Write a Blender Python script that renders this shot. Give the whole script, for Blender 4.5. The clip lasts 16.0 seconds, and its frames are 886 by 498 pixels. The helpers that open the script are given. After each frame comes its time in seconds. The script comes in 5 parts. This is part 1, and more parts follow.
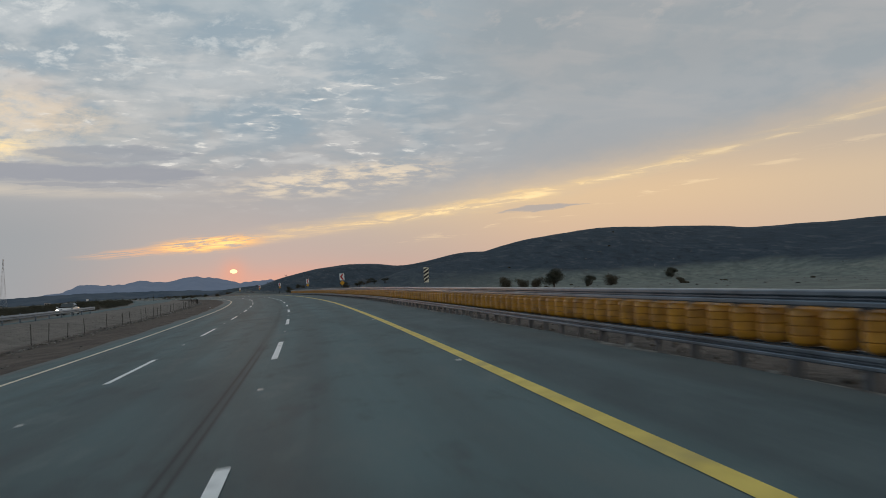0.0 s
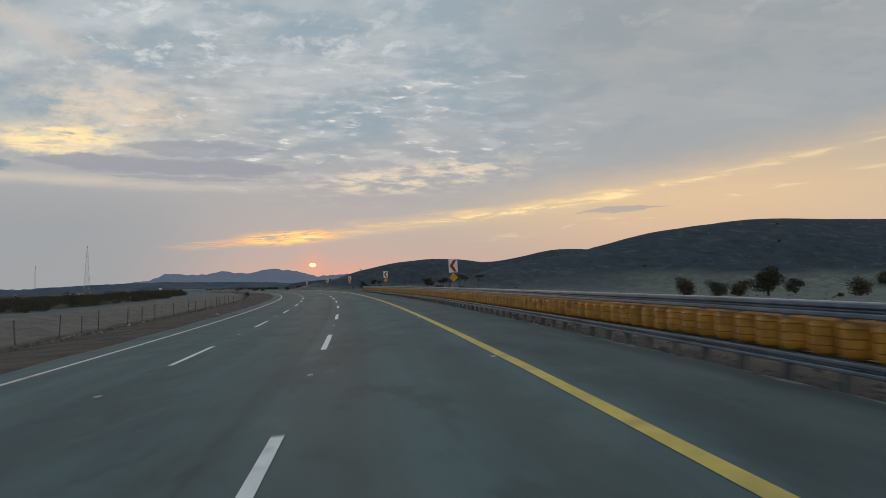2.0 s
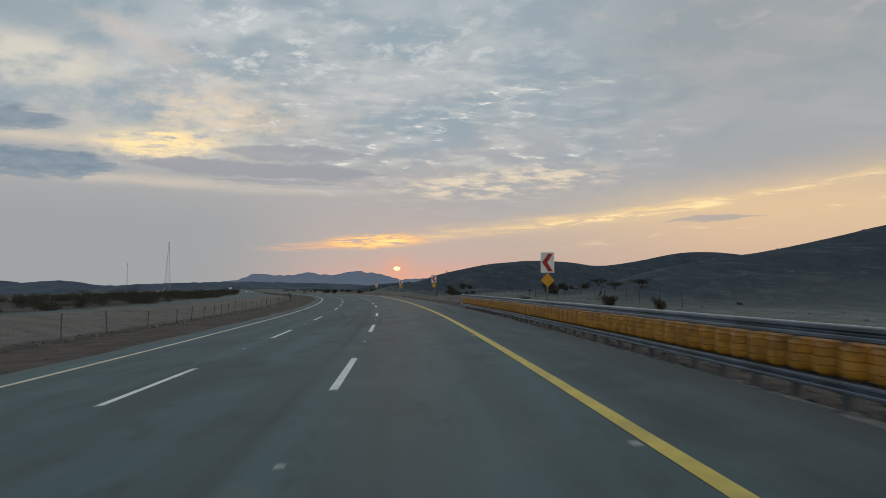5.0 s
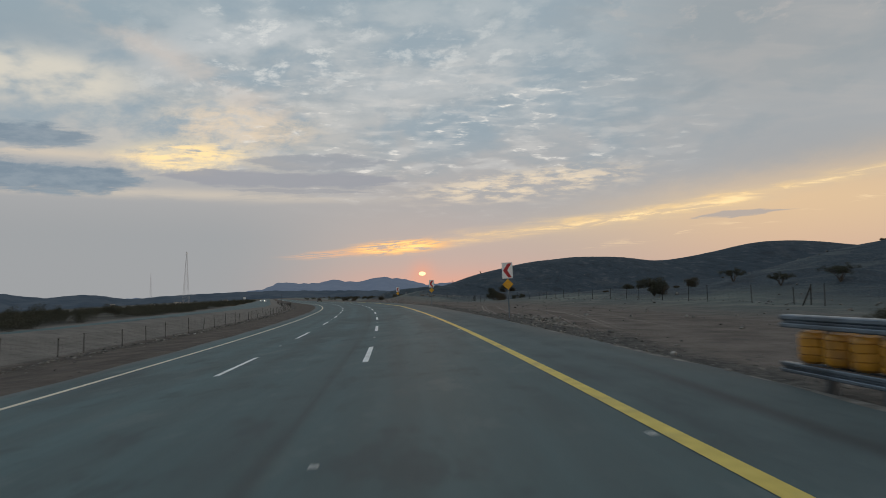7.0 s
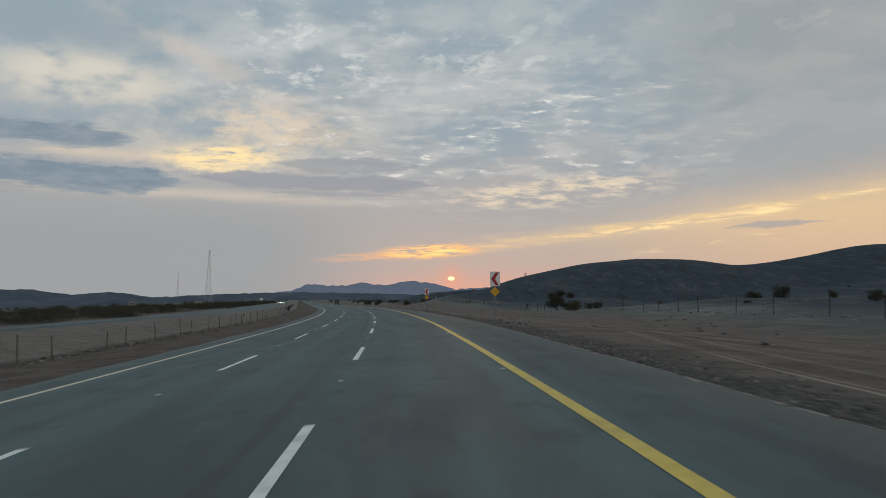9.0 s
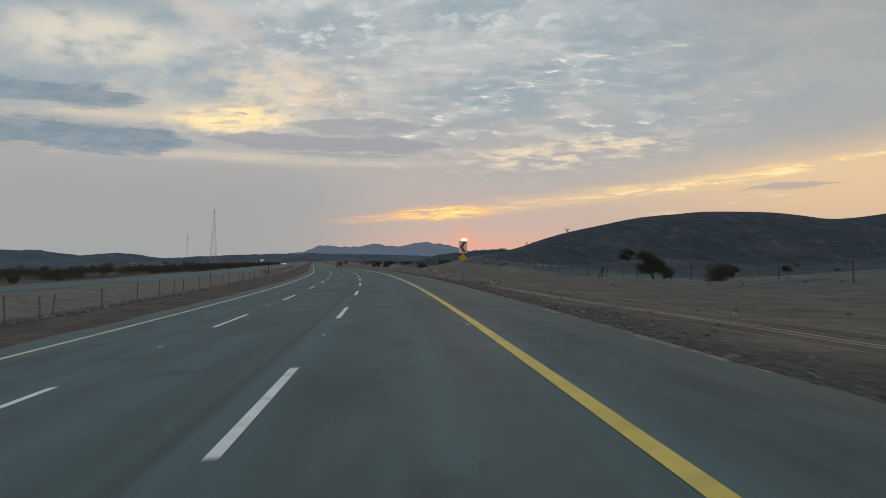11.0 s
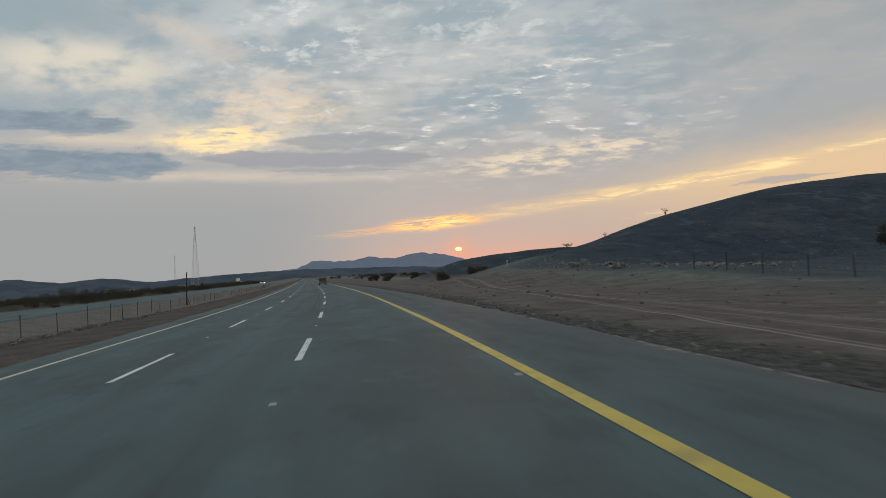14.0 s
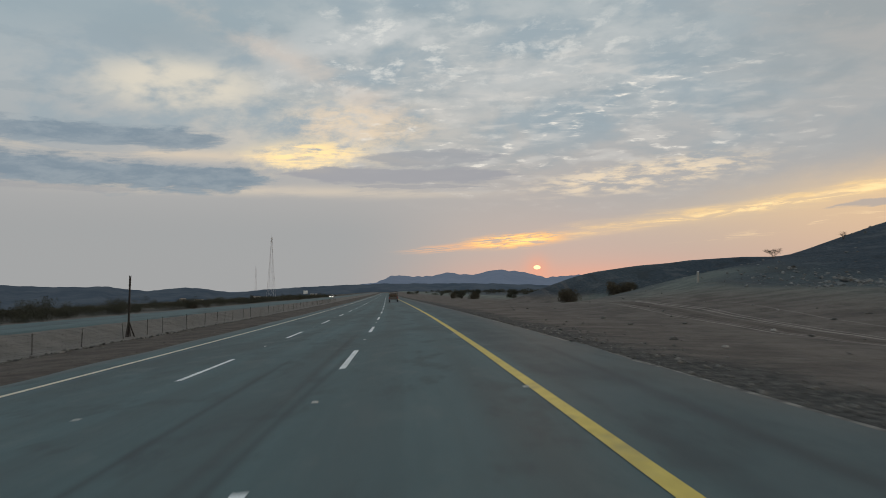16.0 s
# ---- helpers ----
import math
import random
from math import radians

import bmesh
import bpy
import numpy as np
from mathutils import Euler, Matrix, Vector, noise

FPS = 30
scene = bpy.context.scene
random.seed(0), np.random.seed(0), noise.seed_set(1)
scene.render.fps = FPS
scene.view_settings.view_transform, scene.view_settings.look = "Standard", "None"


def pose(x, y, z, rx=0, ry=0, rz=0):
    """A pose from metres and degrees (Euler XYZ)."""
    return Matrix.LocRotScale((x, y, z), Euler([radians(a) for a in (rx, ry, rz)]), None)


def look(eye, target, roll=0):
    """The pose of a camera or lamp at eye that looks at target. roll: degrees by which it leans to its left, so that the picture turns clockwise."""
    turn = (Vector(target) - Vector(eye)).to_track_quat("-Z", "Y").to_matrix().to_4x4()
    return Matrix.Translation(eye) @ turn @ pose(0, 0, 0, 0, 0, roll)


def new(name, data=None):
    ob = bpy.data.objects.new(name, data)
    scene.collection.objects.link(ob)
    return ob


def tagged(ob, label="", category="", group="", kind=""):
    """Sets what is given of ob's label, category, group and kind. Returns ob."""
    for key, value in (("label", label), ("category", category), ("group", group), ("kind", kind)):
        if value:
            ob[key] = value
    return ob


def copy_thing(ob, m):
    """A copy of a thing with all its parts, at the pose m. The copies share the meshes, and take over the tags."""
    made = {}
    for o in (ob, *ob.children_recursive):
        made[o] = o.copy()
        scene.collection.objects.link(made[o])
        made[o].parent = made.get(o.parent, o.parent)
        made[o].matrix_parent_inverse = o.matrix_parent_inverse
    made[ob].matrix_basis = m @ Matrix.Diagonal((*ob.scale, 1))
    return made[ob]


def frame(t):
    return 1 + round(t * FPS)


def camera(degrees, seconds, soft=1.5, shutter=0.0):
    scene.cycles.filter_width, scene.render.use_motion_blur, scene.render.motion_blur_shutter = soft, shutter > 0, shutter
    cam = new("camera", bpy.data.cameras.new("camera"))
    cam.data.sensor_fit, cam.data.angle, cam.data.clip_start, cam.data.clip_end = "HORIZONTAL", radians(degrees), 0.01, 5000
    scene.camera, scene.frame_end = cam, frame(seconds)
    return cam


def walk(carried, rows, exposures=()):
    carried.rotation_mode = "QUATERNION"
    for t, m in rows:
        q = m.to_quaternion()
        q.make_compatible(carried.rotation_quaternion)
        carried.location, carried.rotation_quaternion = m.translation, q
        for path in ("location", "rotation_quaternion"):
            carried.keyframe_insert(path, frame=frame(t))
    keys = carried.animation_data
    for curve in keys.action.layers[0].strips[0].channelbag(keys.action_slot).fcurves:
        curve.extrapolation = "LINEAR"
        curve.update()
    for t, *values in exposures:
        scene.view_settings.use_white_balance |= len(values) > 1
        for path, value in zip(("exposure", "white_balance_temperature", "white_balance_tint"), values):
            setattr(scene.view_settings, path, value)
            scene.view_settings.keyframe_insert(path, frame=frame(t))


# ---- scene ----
cam = camera(62.0, 16.0, soft=0.45, shutter=0.25)
walk(cam, [
    (0, pose(-2.68, -0.44, 1.68, 92.95, 2.12, 0.00)),
    (0.5, pose(-4.75, 11.34, 1.77, 93.25, 1.64, 1.13)),
    (1, pose(-6.90, 23.36, 1.88, 93.32, 1.26, 2.90)),
    (1.5, pose(-9.22, 34.91, 1.96, 93.26, 0.67, 4.47)),
    (2, pose(-11.58, 46.60, 2.06, 92.96, 0.29, 5.78)),
    (2.5, pose(-14.05, 58.19, 2.15, 92.73, 0.02, 7.16)),
    (3, pose(-16.58, 69.70, 2.21, 92.83, -0.35, 8.50)),
    (3.5, pose(-19.24, 81.31, 2.27, 93.04, -0.73, 9.54)),
    (4, pose(-21.97, 93.06, 2.33, 93.15, -1.09, 10.45)),
    (6.5, pose(-37.78, 151.66, 2.59, 93.61, -0.40, 14.12)),
    (7, pose(-41.35, 163.20, 2.61, 93.64, 0.35, 14.20)),
    (7.5, pose(-44.82, 174.55, 2.63, 93.93, 0.72, 14.65)),
    (8, pose(-48.41, 185.69, 2.65, 94.48, 0.14, 15.64)),
    (8.5, pose(-51.98, 196.86, 2.69, 94.47, -0.37, 16.28)),
    (9, pose(-55.65, 207.84, 2.72, 94.02, -0.94, 16.41)),
    (11.5, pose(-76.02, 263.30, 2.78, 90.53, -0.95, 17.46)),
    (12, pose(-80.64, 274.55, 2.73, 90.51, 0.65, 15.95)),
    (12.5, pose(-85.45, 285.78, 2.68, 90.57, 1.32, 15.49)),
    (13, pose(-90.17, 296.72, 2.64, 90.90, 1.81, 15.52)),
    (13.5, pose(-94.93, 307.67, 2.60, 91.32, 1.90, 15.98)),
    (14, pose(-99.82, 318.79, 2.57, 91.77, 1.74, 17.06)),
    (14.5, pose(-104.74, 329.71, 2.54, 92.13, 1.65, 18.59)),
    (15, pose(-109.64, 340.64, 2.52, 92.43, 1.09, 20.12)),
    (15.5, pose(-114.52, 351.32, 2.49, 92.64, 0.55, 21.74)),
    (16, pose(-119.37, 361.69, 2.45, 93.20, 0.20, 23.08)),
], exposures=[(0, 0.06, 6500, 10), (4, 0.06, 6550, 10), (9, 0.04, 6600, 10), (11.5, 0.13, 6750, 10), (15, 0.13, 6750, 10), (16, 0.10, 6750, 10)])

# ---------------------------------------------------------------- light
SUN_AZ, SUN_EL = 15.8, 1.72      # degrees; azimuth counted left from +y


class Ex:
    """A value in a node tree, with arithmetic that adds Math nodes."""

    def __init__(self, tree, sock):
        self.tree, self.sock = tree, sock

    def op(self, kind, *others):
        n = self.tree.nodes.new("ShaderNodeMath")
        n.operation = kind
        for i, o in enumerate((self, *others)):
            if isinstance(o, Ex):
                self.tree.links.new(o.sock, n.inputs[i])
            else:
                n.inputs[i].default_value = o
        return Ex(self.tree, n.outputs[0])

    def __add__(self, o): return self.op("ADD", o)
    def __radd__(self, o): return self.op("ADD", o)
    def __sub__(self, o): return self.op("SUBTRACT", o)
    def __rsub__(self, o): return (self * -1) + o
    def __mul__(self, o): return self.op("MULTIPLY", o)
    def __rmul__(self, o): return self.op("MULTIPLY", o)
    def __truediv__(self, o): return self.op("DIVIDE", o)

    def clamp(self):
        n = self.tree.nodes.new("ShaderNodeClamp")
        self.tree.links.new(self.sock, n.inputs[0])
        return Ex(self.tree, n.outputs[0])

    def smooth(self, a, b):
        """0 at a, 1 at b, eased between."""
        n = self.tree.nodes.new("ShaderNodeMapRange")
        n.interpolation_type = "SMOOTHSTEP"
        lo, hi, flip = (a, b, False) if a < b else (b, a, True)
        self.tree.links.new(self.sock, n.inputs["Value"])
        n.inputs["From Min"].default_value, n.inputs["From Max"].default_value = lo, hi
        n.inputs["To Min"].default_value, n.inputs["To Max"].default_value = (1, 0) if flip else (0, 1)
        return Ex(self.tree, n.outputs["Result"])

    def bell(self, centre, width):
        u = (self - centre) / width
        return (u * u * -1).op("EXPONENT")


def node(tree, kind, **props):
    n = tree.nodes.new(kind)
    for k, v in props.items():
        n.inputs[k.replace("_", " ")].default_value = v
    return n


def noise_of(tree, vec, scale, detail=4.0, rough=0.55, distort=0.0):
    n = node(tree, "ShaderNodeTexNoise", Scale=scale, Detail=detail, Roughness=rough, Distortion=distort)
    if vec is not None:
        tree.links.new(vec, n.inputs["Vector"])
    return Ex(tree, n.outputs[0])


def mixed(tree, fac, a, b, kind="MIX"):
    n = tree.nodes.new("ShaderNodeMix")
    n.data_type, n.blend_type = "RGBA", kind
    for sock, v in ((n.inputs[0], fac), (n.inputs[6], a), (n.inputs[7], b)):
        if isinstance(v, Ex):
            tree.links.new(v.sock, sock)
        elif hasattr(v, "is_linked"):
            tree.links.new(v, sock)
        else:
            sock.default_value = v if isinstance(v, (int, float)) else (*v, 1.0)[:4]
    return n.outputs[2]


def combine(tree, x, y, z):
    n = tree.nodes.new("ShaderNodeCombineXYZ")
    for i, v in enumerate((x, y, z)):
        if isinstance(v, Ex):
            tree.links.new(v.sock, n.inputs[i])
        else:
            n.inputs[i].default_value = v
    return n.outputs[0]


def build_sky():
    world = bpy.data.worlds.new("evening_sky")
    scene.world = world
    world.use_nodes = True
    t = world.node_tree
    t.nodes.clear()
    coord = t.nodes.new("ShaderNodeTexCoord")
    sep = t.nodes.new("ShaderNodeSeparateXYZ")
    t.links.new(coord.outputs["Generated"], sep.inputs[0])
    x, y, z = (Ex(t, sep.outputs[i]) for i in range(3))
    az = (x * -1).op("ARCTAN2", y) * 57.29578
    el = z.op("ARCSINE") * 57.29578
    # cloud sheet seen from below
    depth = z.op("MAXIMUM", 0.0) + 0.07
    sheet = combine(t, x / depth, y / depth, 0.0)
    tilted = combine(t, (az + el * 0.9) * 0.05, (el - az * 0.16) * 0.30, 0.0)
    streak = combine(t, az * 0.05, (el + az * 0.04) * 0.42, 0.0)
    huge = noise_of(t, sheet, 0.62, 3, 0.5, 0.1)
    broad = noise_of(t, sheet, 1.7, 5, 0.6, 0.1)
    veil = noise_of(t, tilted, 1.5, 4, 0.55, 0.5)
    flake = noise_of(t, sheet, 5.0, 4, 0.6, 0.1)
    rows = combine(t, az * 0.17 + (broad - 0.5) * 0.18, el * 0.66 + (huge - 0.5) * 0.25, 0.0)
    wisp = noise_of(t, streak, 1.6, 5, 0.6, 0.6)
    fleck = noise_of(t, rows, 5.5, 4, 0.6, 0.15)
    fray = noise_of(t, combine(t, (az + el * 0.5) * 0.24, el * 0.75, 0.0), 1.6, 6, 0.62, 0.2)
    wisp2 = noise_of(t, streak, 4.5, 5, 0.65, 0.8)

    sky = t.nodes.new("ShaderNodeTexSky")
    sky.sky_type, sky.sun_disc = "NISHITA", False
    sky.sun_elevation, sky.sun_rotation = radians(SUN_EL), radians(-SUN_AZ)
    clear = mixed(t, 1.0, sky.outputs[0], (0.1, 0.1, 0.1), "MULTIPLY")

    ramp = t.nodes.new("ShaderNodeValToRGB")
    stops = ((0.0, (0.368, 0.364, 0.372)), (0.04, (0.372, 0.379, 0.392)), (0.10, (0.388, 0.400, 0.416)), (0.16, (0.41, 0.45, 0.475)),
             (0.26, (0.40, 0.465, 0.50)), (0.5, (0.30, 0.36, 0.40)), (1.0, (0.27, 0.33, 0.38)))
    ramp.color_ramp.elements[0].position, ramp.color_ramp.elements[1].position = 0.0, 1.0
    for i, (pos, c) in enumerate(stops):
        e = ramp.color_ramp.elements[0] if i == 0 else ramp.color_ramp.elements[-1] if i == len(stops) - 1 else ramp.color_ramp.elements.new(pos)
        e.color = (*c, 1)
    t.links.new((el / 90).sock, ramp.inputs[0])
    col = mixed(t, 0.96, clear, ramp.outputs[0])

    # broken sheet: blue-grey hollows, soft cream lumps
    high = el.smooth(8.5, 13)
    middle = az.smooth(-16, 6)
    lump_at = combine(t, az * 0.060 + el * 0.02, el * 0.125, 0.0)
    lump = noise_of(t, lump_at, 2.3, 5, 0.56, 0.15)
    lump2 = noise_of(t, lump_at, 5.5, 6, 0.66, 0.2)
    def region(a0, e0, wa, we):
        return az.bell(a0, wa) * el.bell(e0, we)
    left = az.smooth(14, 30)
    col = mixed(t, huge.smooth(0.44, 0.62) * high * 0.6, col, (0.275, 0.365, 0.43))
    col = mixed(t, lump.smooth(0.56, 0.38) * high * (middle * 0.6 + 0.2), col, (0.285, 0.365, 0.425))
    col = mixed(t, region(33.0, 12.4, 11.0, 2.6) * (lump * 0.6 + lump2 * 0.4).smooth(0.34, 0.58) * 0.65, col, (0.64, 0.60, 0.53))
    # pale lumps over the middle of the sheet
    puff = region(29.0, 18.0, 9.0, 4.0) + region(12.0, 17.5, 9.0, 4.0) * 0.6
    col = mixed(t, (lump.smooth(0.46, 0.66) * puff).clamp() * 0.75, col, (0.575, 0.60, 0.61))
    col = mixed(t, (lump2.smooth(0.52, 0.66) * puff).clamp() * 0.75, col, (0.70, 0.715, 0.70))
    col = mixed(t, flake.smooth(0.46, 0.32) * high * middle * 0.35, col, (0.265, 0.335, 0.385))
    # cream and peach masses lit from below, a warm plume and the blue shade under it
    col = mixed(t, region(44.0, 18.4, 6.0, 1.8) * 0.8, col, (0.275, 0.345, 0.395))
    col = mixed(t, az.smooth(28, 40) * el.smooth(17.0, 20) * 0.65, col, (0.29, 0.37, 0.42))
    col = mixed(t, region(43.0, 14.9, 6.0, 1.9).smooth(0.08, 0.8) * lump.smooth(0.36, 0.58) * 0.85, col, (0.68, 0.64, 0.55))
    col = mixed(t, region(29.5, 12.6, 5.5, 1.8).smooth(0.08, 0.8) * lump2.smooth(0.36, 0.60) * 0.85, col, (0.74, 0.61, 0.46))
    plume = (el - 14.0 - (az - 27.0) * 0.42 + (lump2 - 0.5) * 2.0).bell(0.0, 0.95) * az.smooth(23, 29) * az.smooth(53, 44)
    col = mixed(t, plume * lump.smooth(0.34, 0.56) * 0.6, col, (0.575, 0.52, 0.475))
    col = mixed(t, az.smooth(8, -10) * el.smooth(12, 17) * 0.6, col, (0.325, 0.350, 0.362))
    col = mixed(t, left * el.bell(7.55, 0.42) * wisp.smooth(0.36, 0.58) * 0.75, col, (0.64, 0.565, 0.47))
    col = mixed(t, left * el.bell(10.0, 0.42) * wisp.smooth(0.38, 0.58) * 0.75, col, (0.66, 0.57, 0.46))
    # peach light under the cloud edge to the north
    edge = az * az * 0.0009 - az * 0.135 + 5.95
    u = el - edge + (wisp - 0.5) * 1.5
    under = u.smooth(0.6, -1.0) * az.smooth(20, -12)
    warm = mixed(t, el.smooth(0.5, 7.0), (0.62, 0.41, 0.32), (0.75, 0.535, 0.325))
    warm = mixed(t, az.smooth(-16, -34) * 0.6, warm, (0.60, 0.48, 0.35))
    col = mixed(t, under * 0.92, col, warm)
    col = mixed(t, (el - edge + (lump2 - 0.5) * 1.6).bell(0.6, 1.3) * az.smooth(14, -14) * 0.65, col, (0.74, 0.54, 0.34))
    col = mixed(t, u.bell(0.0, 0.50) * az.smooth(24, 10) * (wisp2.smooth(0.40, 0.62) * fray.smooth(0.34, 0.6) * 0.6 + 0.4) * 0.9, col, (0.96, 0.67, 0.32))
    col = mixed(t, u.bell(-0.1, 0.16) * az.smooth(12, 2) * wisp2.smooth(0.44, 0.60), col, (1.05, 0.78, 0.42))
    col = mixed(t, (u + 1.9).bell(0.0, 0.22) * az.smooth(8, -4) * wisp2.smooth(0.52, 0.62) * 0.6, col, (0.90, 0.68, 0.42))
    col = mixed(t, az.smooth(20, 32) * el.smooth(8.5, 4.0) * 0.85, col, (0.328, 0.345, 0.360))
    col = mixed(t, az.smooth(4, -12) * el.smooth(6.5, 10.5) * 0.5, col, (0.335, 0.348, 0.360))
    # rose haze low round the sun
    col = mixed(t, az.bell(11.5, 8.5) * el.bell(0.6, 1.5) * 0.85, col, (0.84, 0.37, 0.25))
    col = mixed(t, az.bell(13.0, 7.0) * el.bell(3.0, 2.4) * 0.40, col, (0.60, 0.43, 0.37))
    # lit cloud bank above the sun
    lift = el + (az - 18.0) * 0.075 + (wisp2 - 0.5) * 0.35
    ripple = noise_of(t, combine(t, az * 0.34, (el + az * 0.085) * 2.6, 0.0), 1.6, 6, 0.64, 0.35)
    thread = noise_of(t, combine(t, az * 0.20, (el + az * 0.085) * 5.0, 2.0), 1.6, 5, 0.62, 0.3)
    tail = az.bell(22.0, 4.0) * lift.bell(3.62, 0.30)
    col = mixed(t, tail.smooth(0.10, 0.8) * thread.smooth(0.40, 0.56) * 0.8, col, (0.80, 0.47, 0.29))
    bank = az.bell(17.6, 3.5) * lift.bell(3.78, 0.50)
    col = mixed(t, bank.smooth(0.06, 0.6) * ripple.smooth(0.40, 0.54) * 0.95, col, (0.98, 0.53, 0.23))
    col = mixed(t, bank.smooth(0.25, 0.85) * (ripple * 0.5 + thread * 0.5).smooth(0.46, 0.56), col, (1.25, 0.82, 0.30))
    # lit patch to the south-west
    patch = az.bell(33.5, 5.0) * (el + (az - 34) * 0.05 + (lump2 - 0.5) * 1.6).bell(10.3, 1.15)
    col = mixed(t, patch.smooth(0.02, 0.7) * lump2.smooth(0.36, 0.60) * 0.8, col, (0.82, 0.69, 0.47))
    col = mixed(t, patch.smooth(0.25, 0.9) * (wisp2 * 0.45 + fray * 0.55).smooth(0.46, 0.58), col, (1.06, 0.80, 0.42))
    # bright cloudlets in rows
    field = az.bell(14.0, 17.0) * el.bell(12.8, 5.2)
    ruffle = noise_of(t, rows, 1.9, 3, 0.5, 0.25)
    grain = noise_of(t, rows, 4.0, 3, 0.55, 0.2)
    inside = field.smooth(0.10, 0.75) * broad.smooth(0.40, 0.58)
    col = mixed(t, ruffle.smooth(0.46, 0.70) * field.smooth(0.05, 0.7) * 0.5, col, (0.60, 0.595, 0.58))
    col = mixed(t, ruffle.smooth(0.56, 0.38) * inside * 0.4, col, (0.30, 0.355, 0.395))
    col = mixed(t, grain.smooth(0.52, 0.70) * ruffle.smooth(0.43, 0.60) * inside * 0.95, col, (0.86, 0.83, 0.77))
    warmfield = (az + (el - 8.6) * 1.2).bell(7.5, 7.5) * (el + (az - 7.5) * 0.06 + (ruffle - 0.5) * 1.2).bell(8.6, 1.15)
    col = mixed(t, warmfield.smooth(0.08, 0.8) * (ruffle * 0.6 + fleck * 0.4).smooth(0.42, 0.60) * 0.85, col, (0.82, 0.68, 0.50))
    # thin veil over the northern sky
    north = az.smooth(10, -6) * el.smooth(9, 14)
    col = mixed(t, north * veil.smooth(0.46, 0.66) * 0.45, col, (0.43, 0.425, 0.42))
    col = mixed(t, north * lump.smooth(0.52, 0.38) * 0.40, col, (0.285, 0.335, 0.365))
    col = mixed(t, north * el.smooth(16, 20) * lump2.smooth(0.54, 0.68) * 0.35, col, (0.50, 0.47, 0.45))
    # slate bars
    def bar(a0, a1, e0, thick, tone, amount=0.95, lean=0.0):
        v = (el + (az - a0) * lean - e0 + (wisp2 - 0.5) * thick * 1.0 + (wisp - 0.5) * thick * 1.0 + (fray - 0.5) * max(thick, 0.4) * 1.5).op("ABSOLUTE")
        taper = az.smooth(a0 - 1.5, a0 + 5.0) * az.smooth(a1 + 2.0, a1 - 4.0)
        return mixed(t, (v - taper * thick * 1.4 + thick * 0.4).smooth(thick * 0.18, thick * -0.38) * amount, col, tone)
    slate = mixed(t, fray.smooth(0.35, 0.65), (0.185, 0.25, 0.315), (0.255, 0.315, 0.37))
    col = bar(35.0, 82.0, 8.35, 1.15, slate, 0.92)
    col = bar(38.5, 82.0, 11.15, 0.85, slate, 0.88, 0.015)
    col = bar(44.0, 82.0, 7.2, 0.22, (0.33, 0.34, 0.36), 0.6)
    col = bar(16.0, 36.0, 8.85, 0.60, (0.325, 0.335, 0.37), 0.9)
    col = bar(17.0, 30.0, 10.2, 0.62, (0.315, 0.335, 0.37), 0.75)
    col = bar(18.5, 31.0, 8.02, 0.16, (0.34, 0.345, 0.37), 0.7)
    col = bar(-12.5, -4.0, 6.05, 0.26, (0.44, 0.39, 0.36), 0.9, 0.05)
    # sun
    cx, cy, cz = -math.sin(radians(SUN_AZ)) * math.cos(radians(SUN_EL)), math.cos(radians(SUN_AZ)) * math.cos(radians(SUN_EL)), math.sin(radians(SUN_EL))
    off = (x * cx + y * cy + z * cz).op("MINIMUM", 1.0).op("ARCCOSINE") * 57.29578
    col = mixed(t, off.bell(0.0, 0.9) * 0.4, col, (0.98, 0.36, 0.20))
    col = mixed(t, (az.bell(15.8, 0.27) * (el + (wisp2 - 0.5) * 0.12).bell(1.75, 0.16)).smooth(0.30, 0.50), col, (2.2, 1.25, 0.60))
    bg = t.nodes.new("ShaderNodeBackground")
    t.links.new(col, bg.inputs[0])
    out = t.nodes.new("ShaderNodeOutputWorld")
    t.links.new(bg.outputs[0], out.inputs[0])


build_sky()
sun_lamp = new("sun", bpy.data.lights.new("sun", "SUN"))
sun_lamp.data.energy, sun_lamp.data.angle, sun_lamp.data.color = 0.12, radians(4), (1.0, 0.55, 0.32)
sun_lamp.matrix_world = look((0, 0, 0), (math.sin(radians(SUN_AZ)), -math.cos(radians(SUN_AZ)), -math.tan(radians(SUN_EL))))

# ---------------------------------------------------------------- the lie of the land
STEP = 2.0
S_AXIS = np.arange(-140.0, 3200.0, STEP)
K_AT = (-40, 40, 110, 180, 250, 320, 390, 460, 530)
K_VAL = (0.000547, 0.000723, 0.000734, 0.000889, 0.000629, 0.000764, 0.000521, 0.0001, 0.0)
Z_AT = (-40, 60, 160, 260, 360, 460, 560, 680, 900, 1400)
Z_VAL = (0.0, 0.75, 1.175, 1.374, 1.05, 0.571, 0.106, -0.36, -0.83, -1.2)
E_AT = (0, 130, 260, 390, 520, 700)
E_VAL = (0.0936, 0.0744, 0.0883, 0.0631, 0.055, 0.03)


def _axis():
    k = np.interp(S_AXIS, K_AT, K_VAL)
    th = np.concatenate([[0], np.cumsum((k[1:] + k[:-1]) / 2 * STEP)])
    i0 = int(np.argmin(abs(S_AXIS)))
    th = th - th[i0] + radians(9.857)
    dx, dy = -np.sin(th), np.cos(th)
    px = np.concatenate([[0], np.cumsum((dx[1:] + dx[:-1]) / 2 * STEP)])
    py = np.concatenate([[0], np.cumsum((dy[1:] + dy[:-1]) / 2 * STEP)])
    return px - px[i0], py - py[i0], th


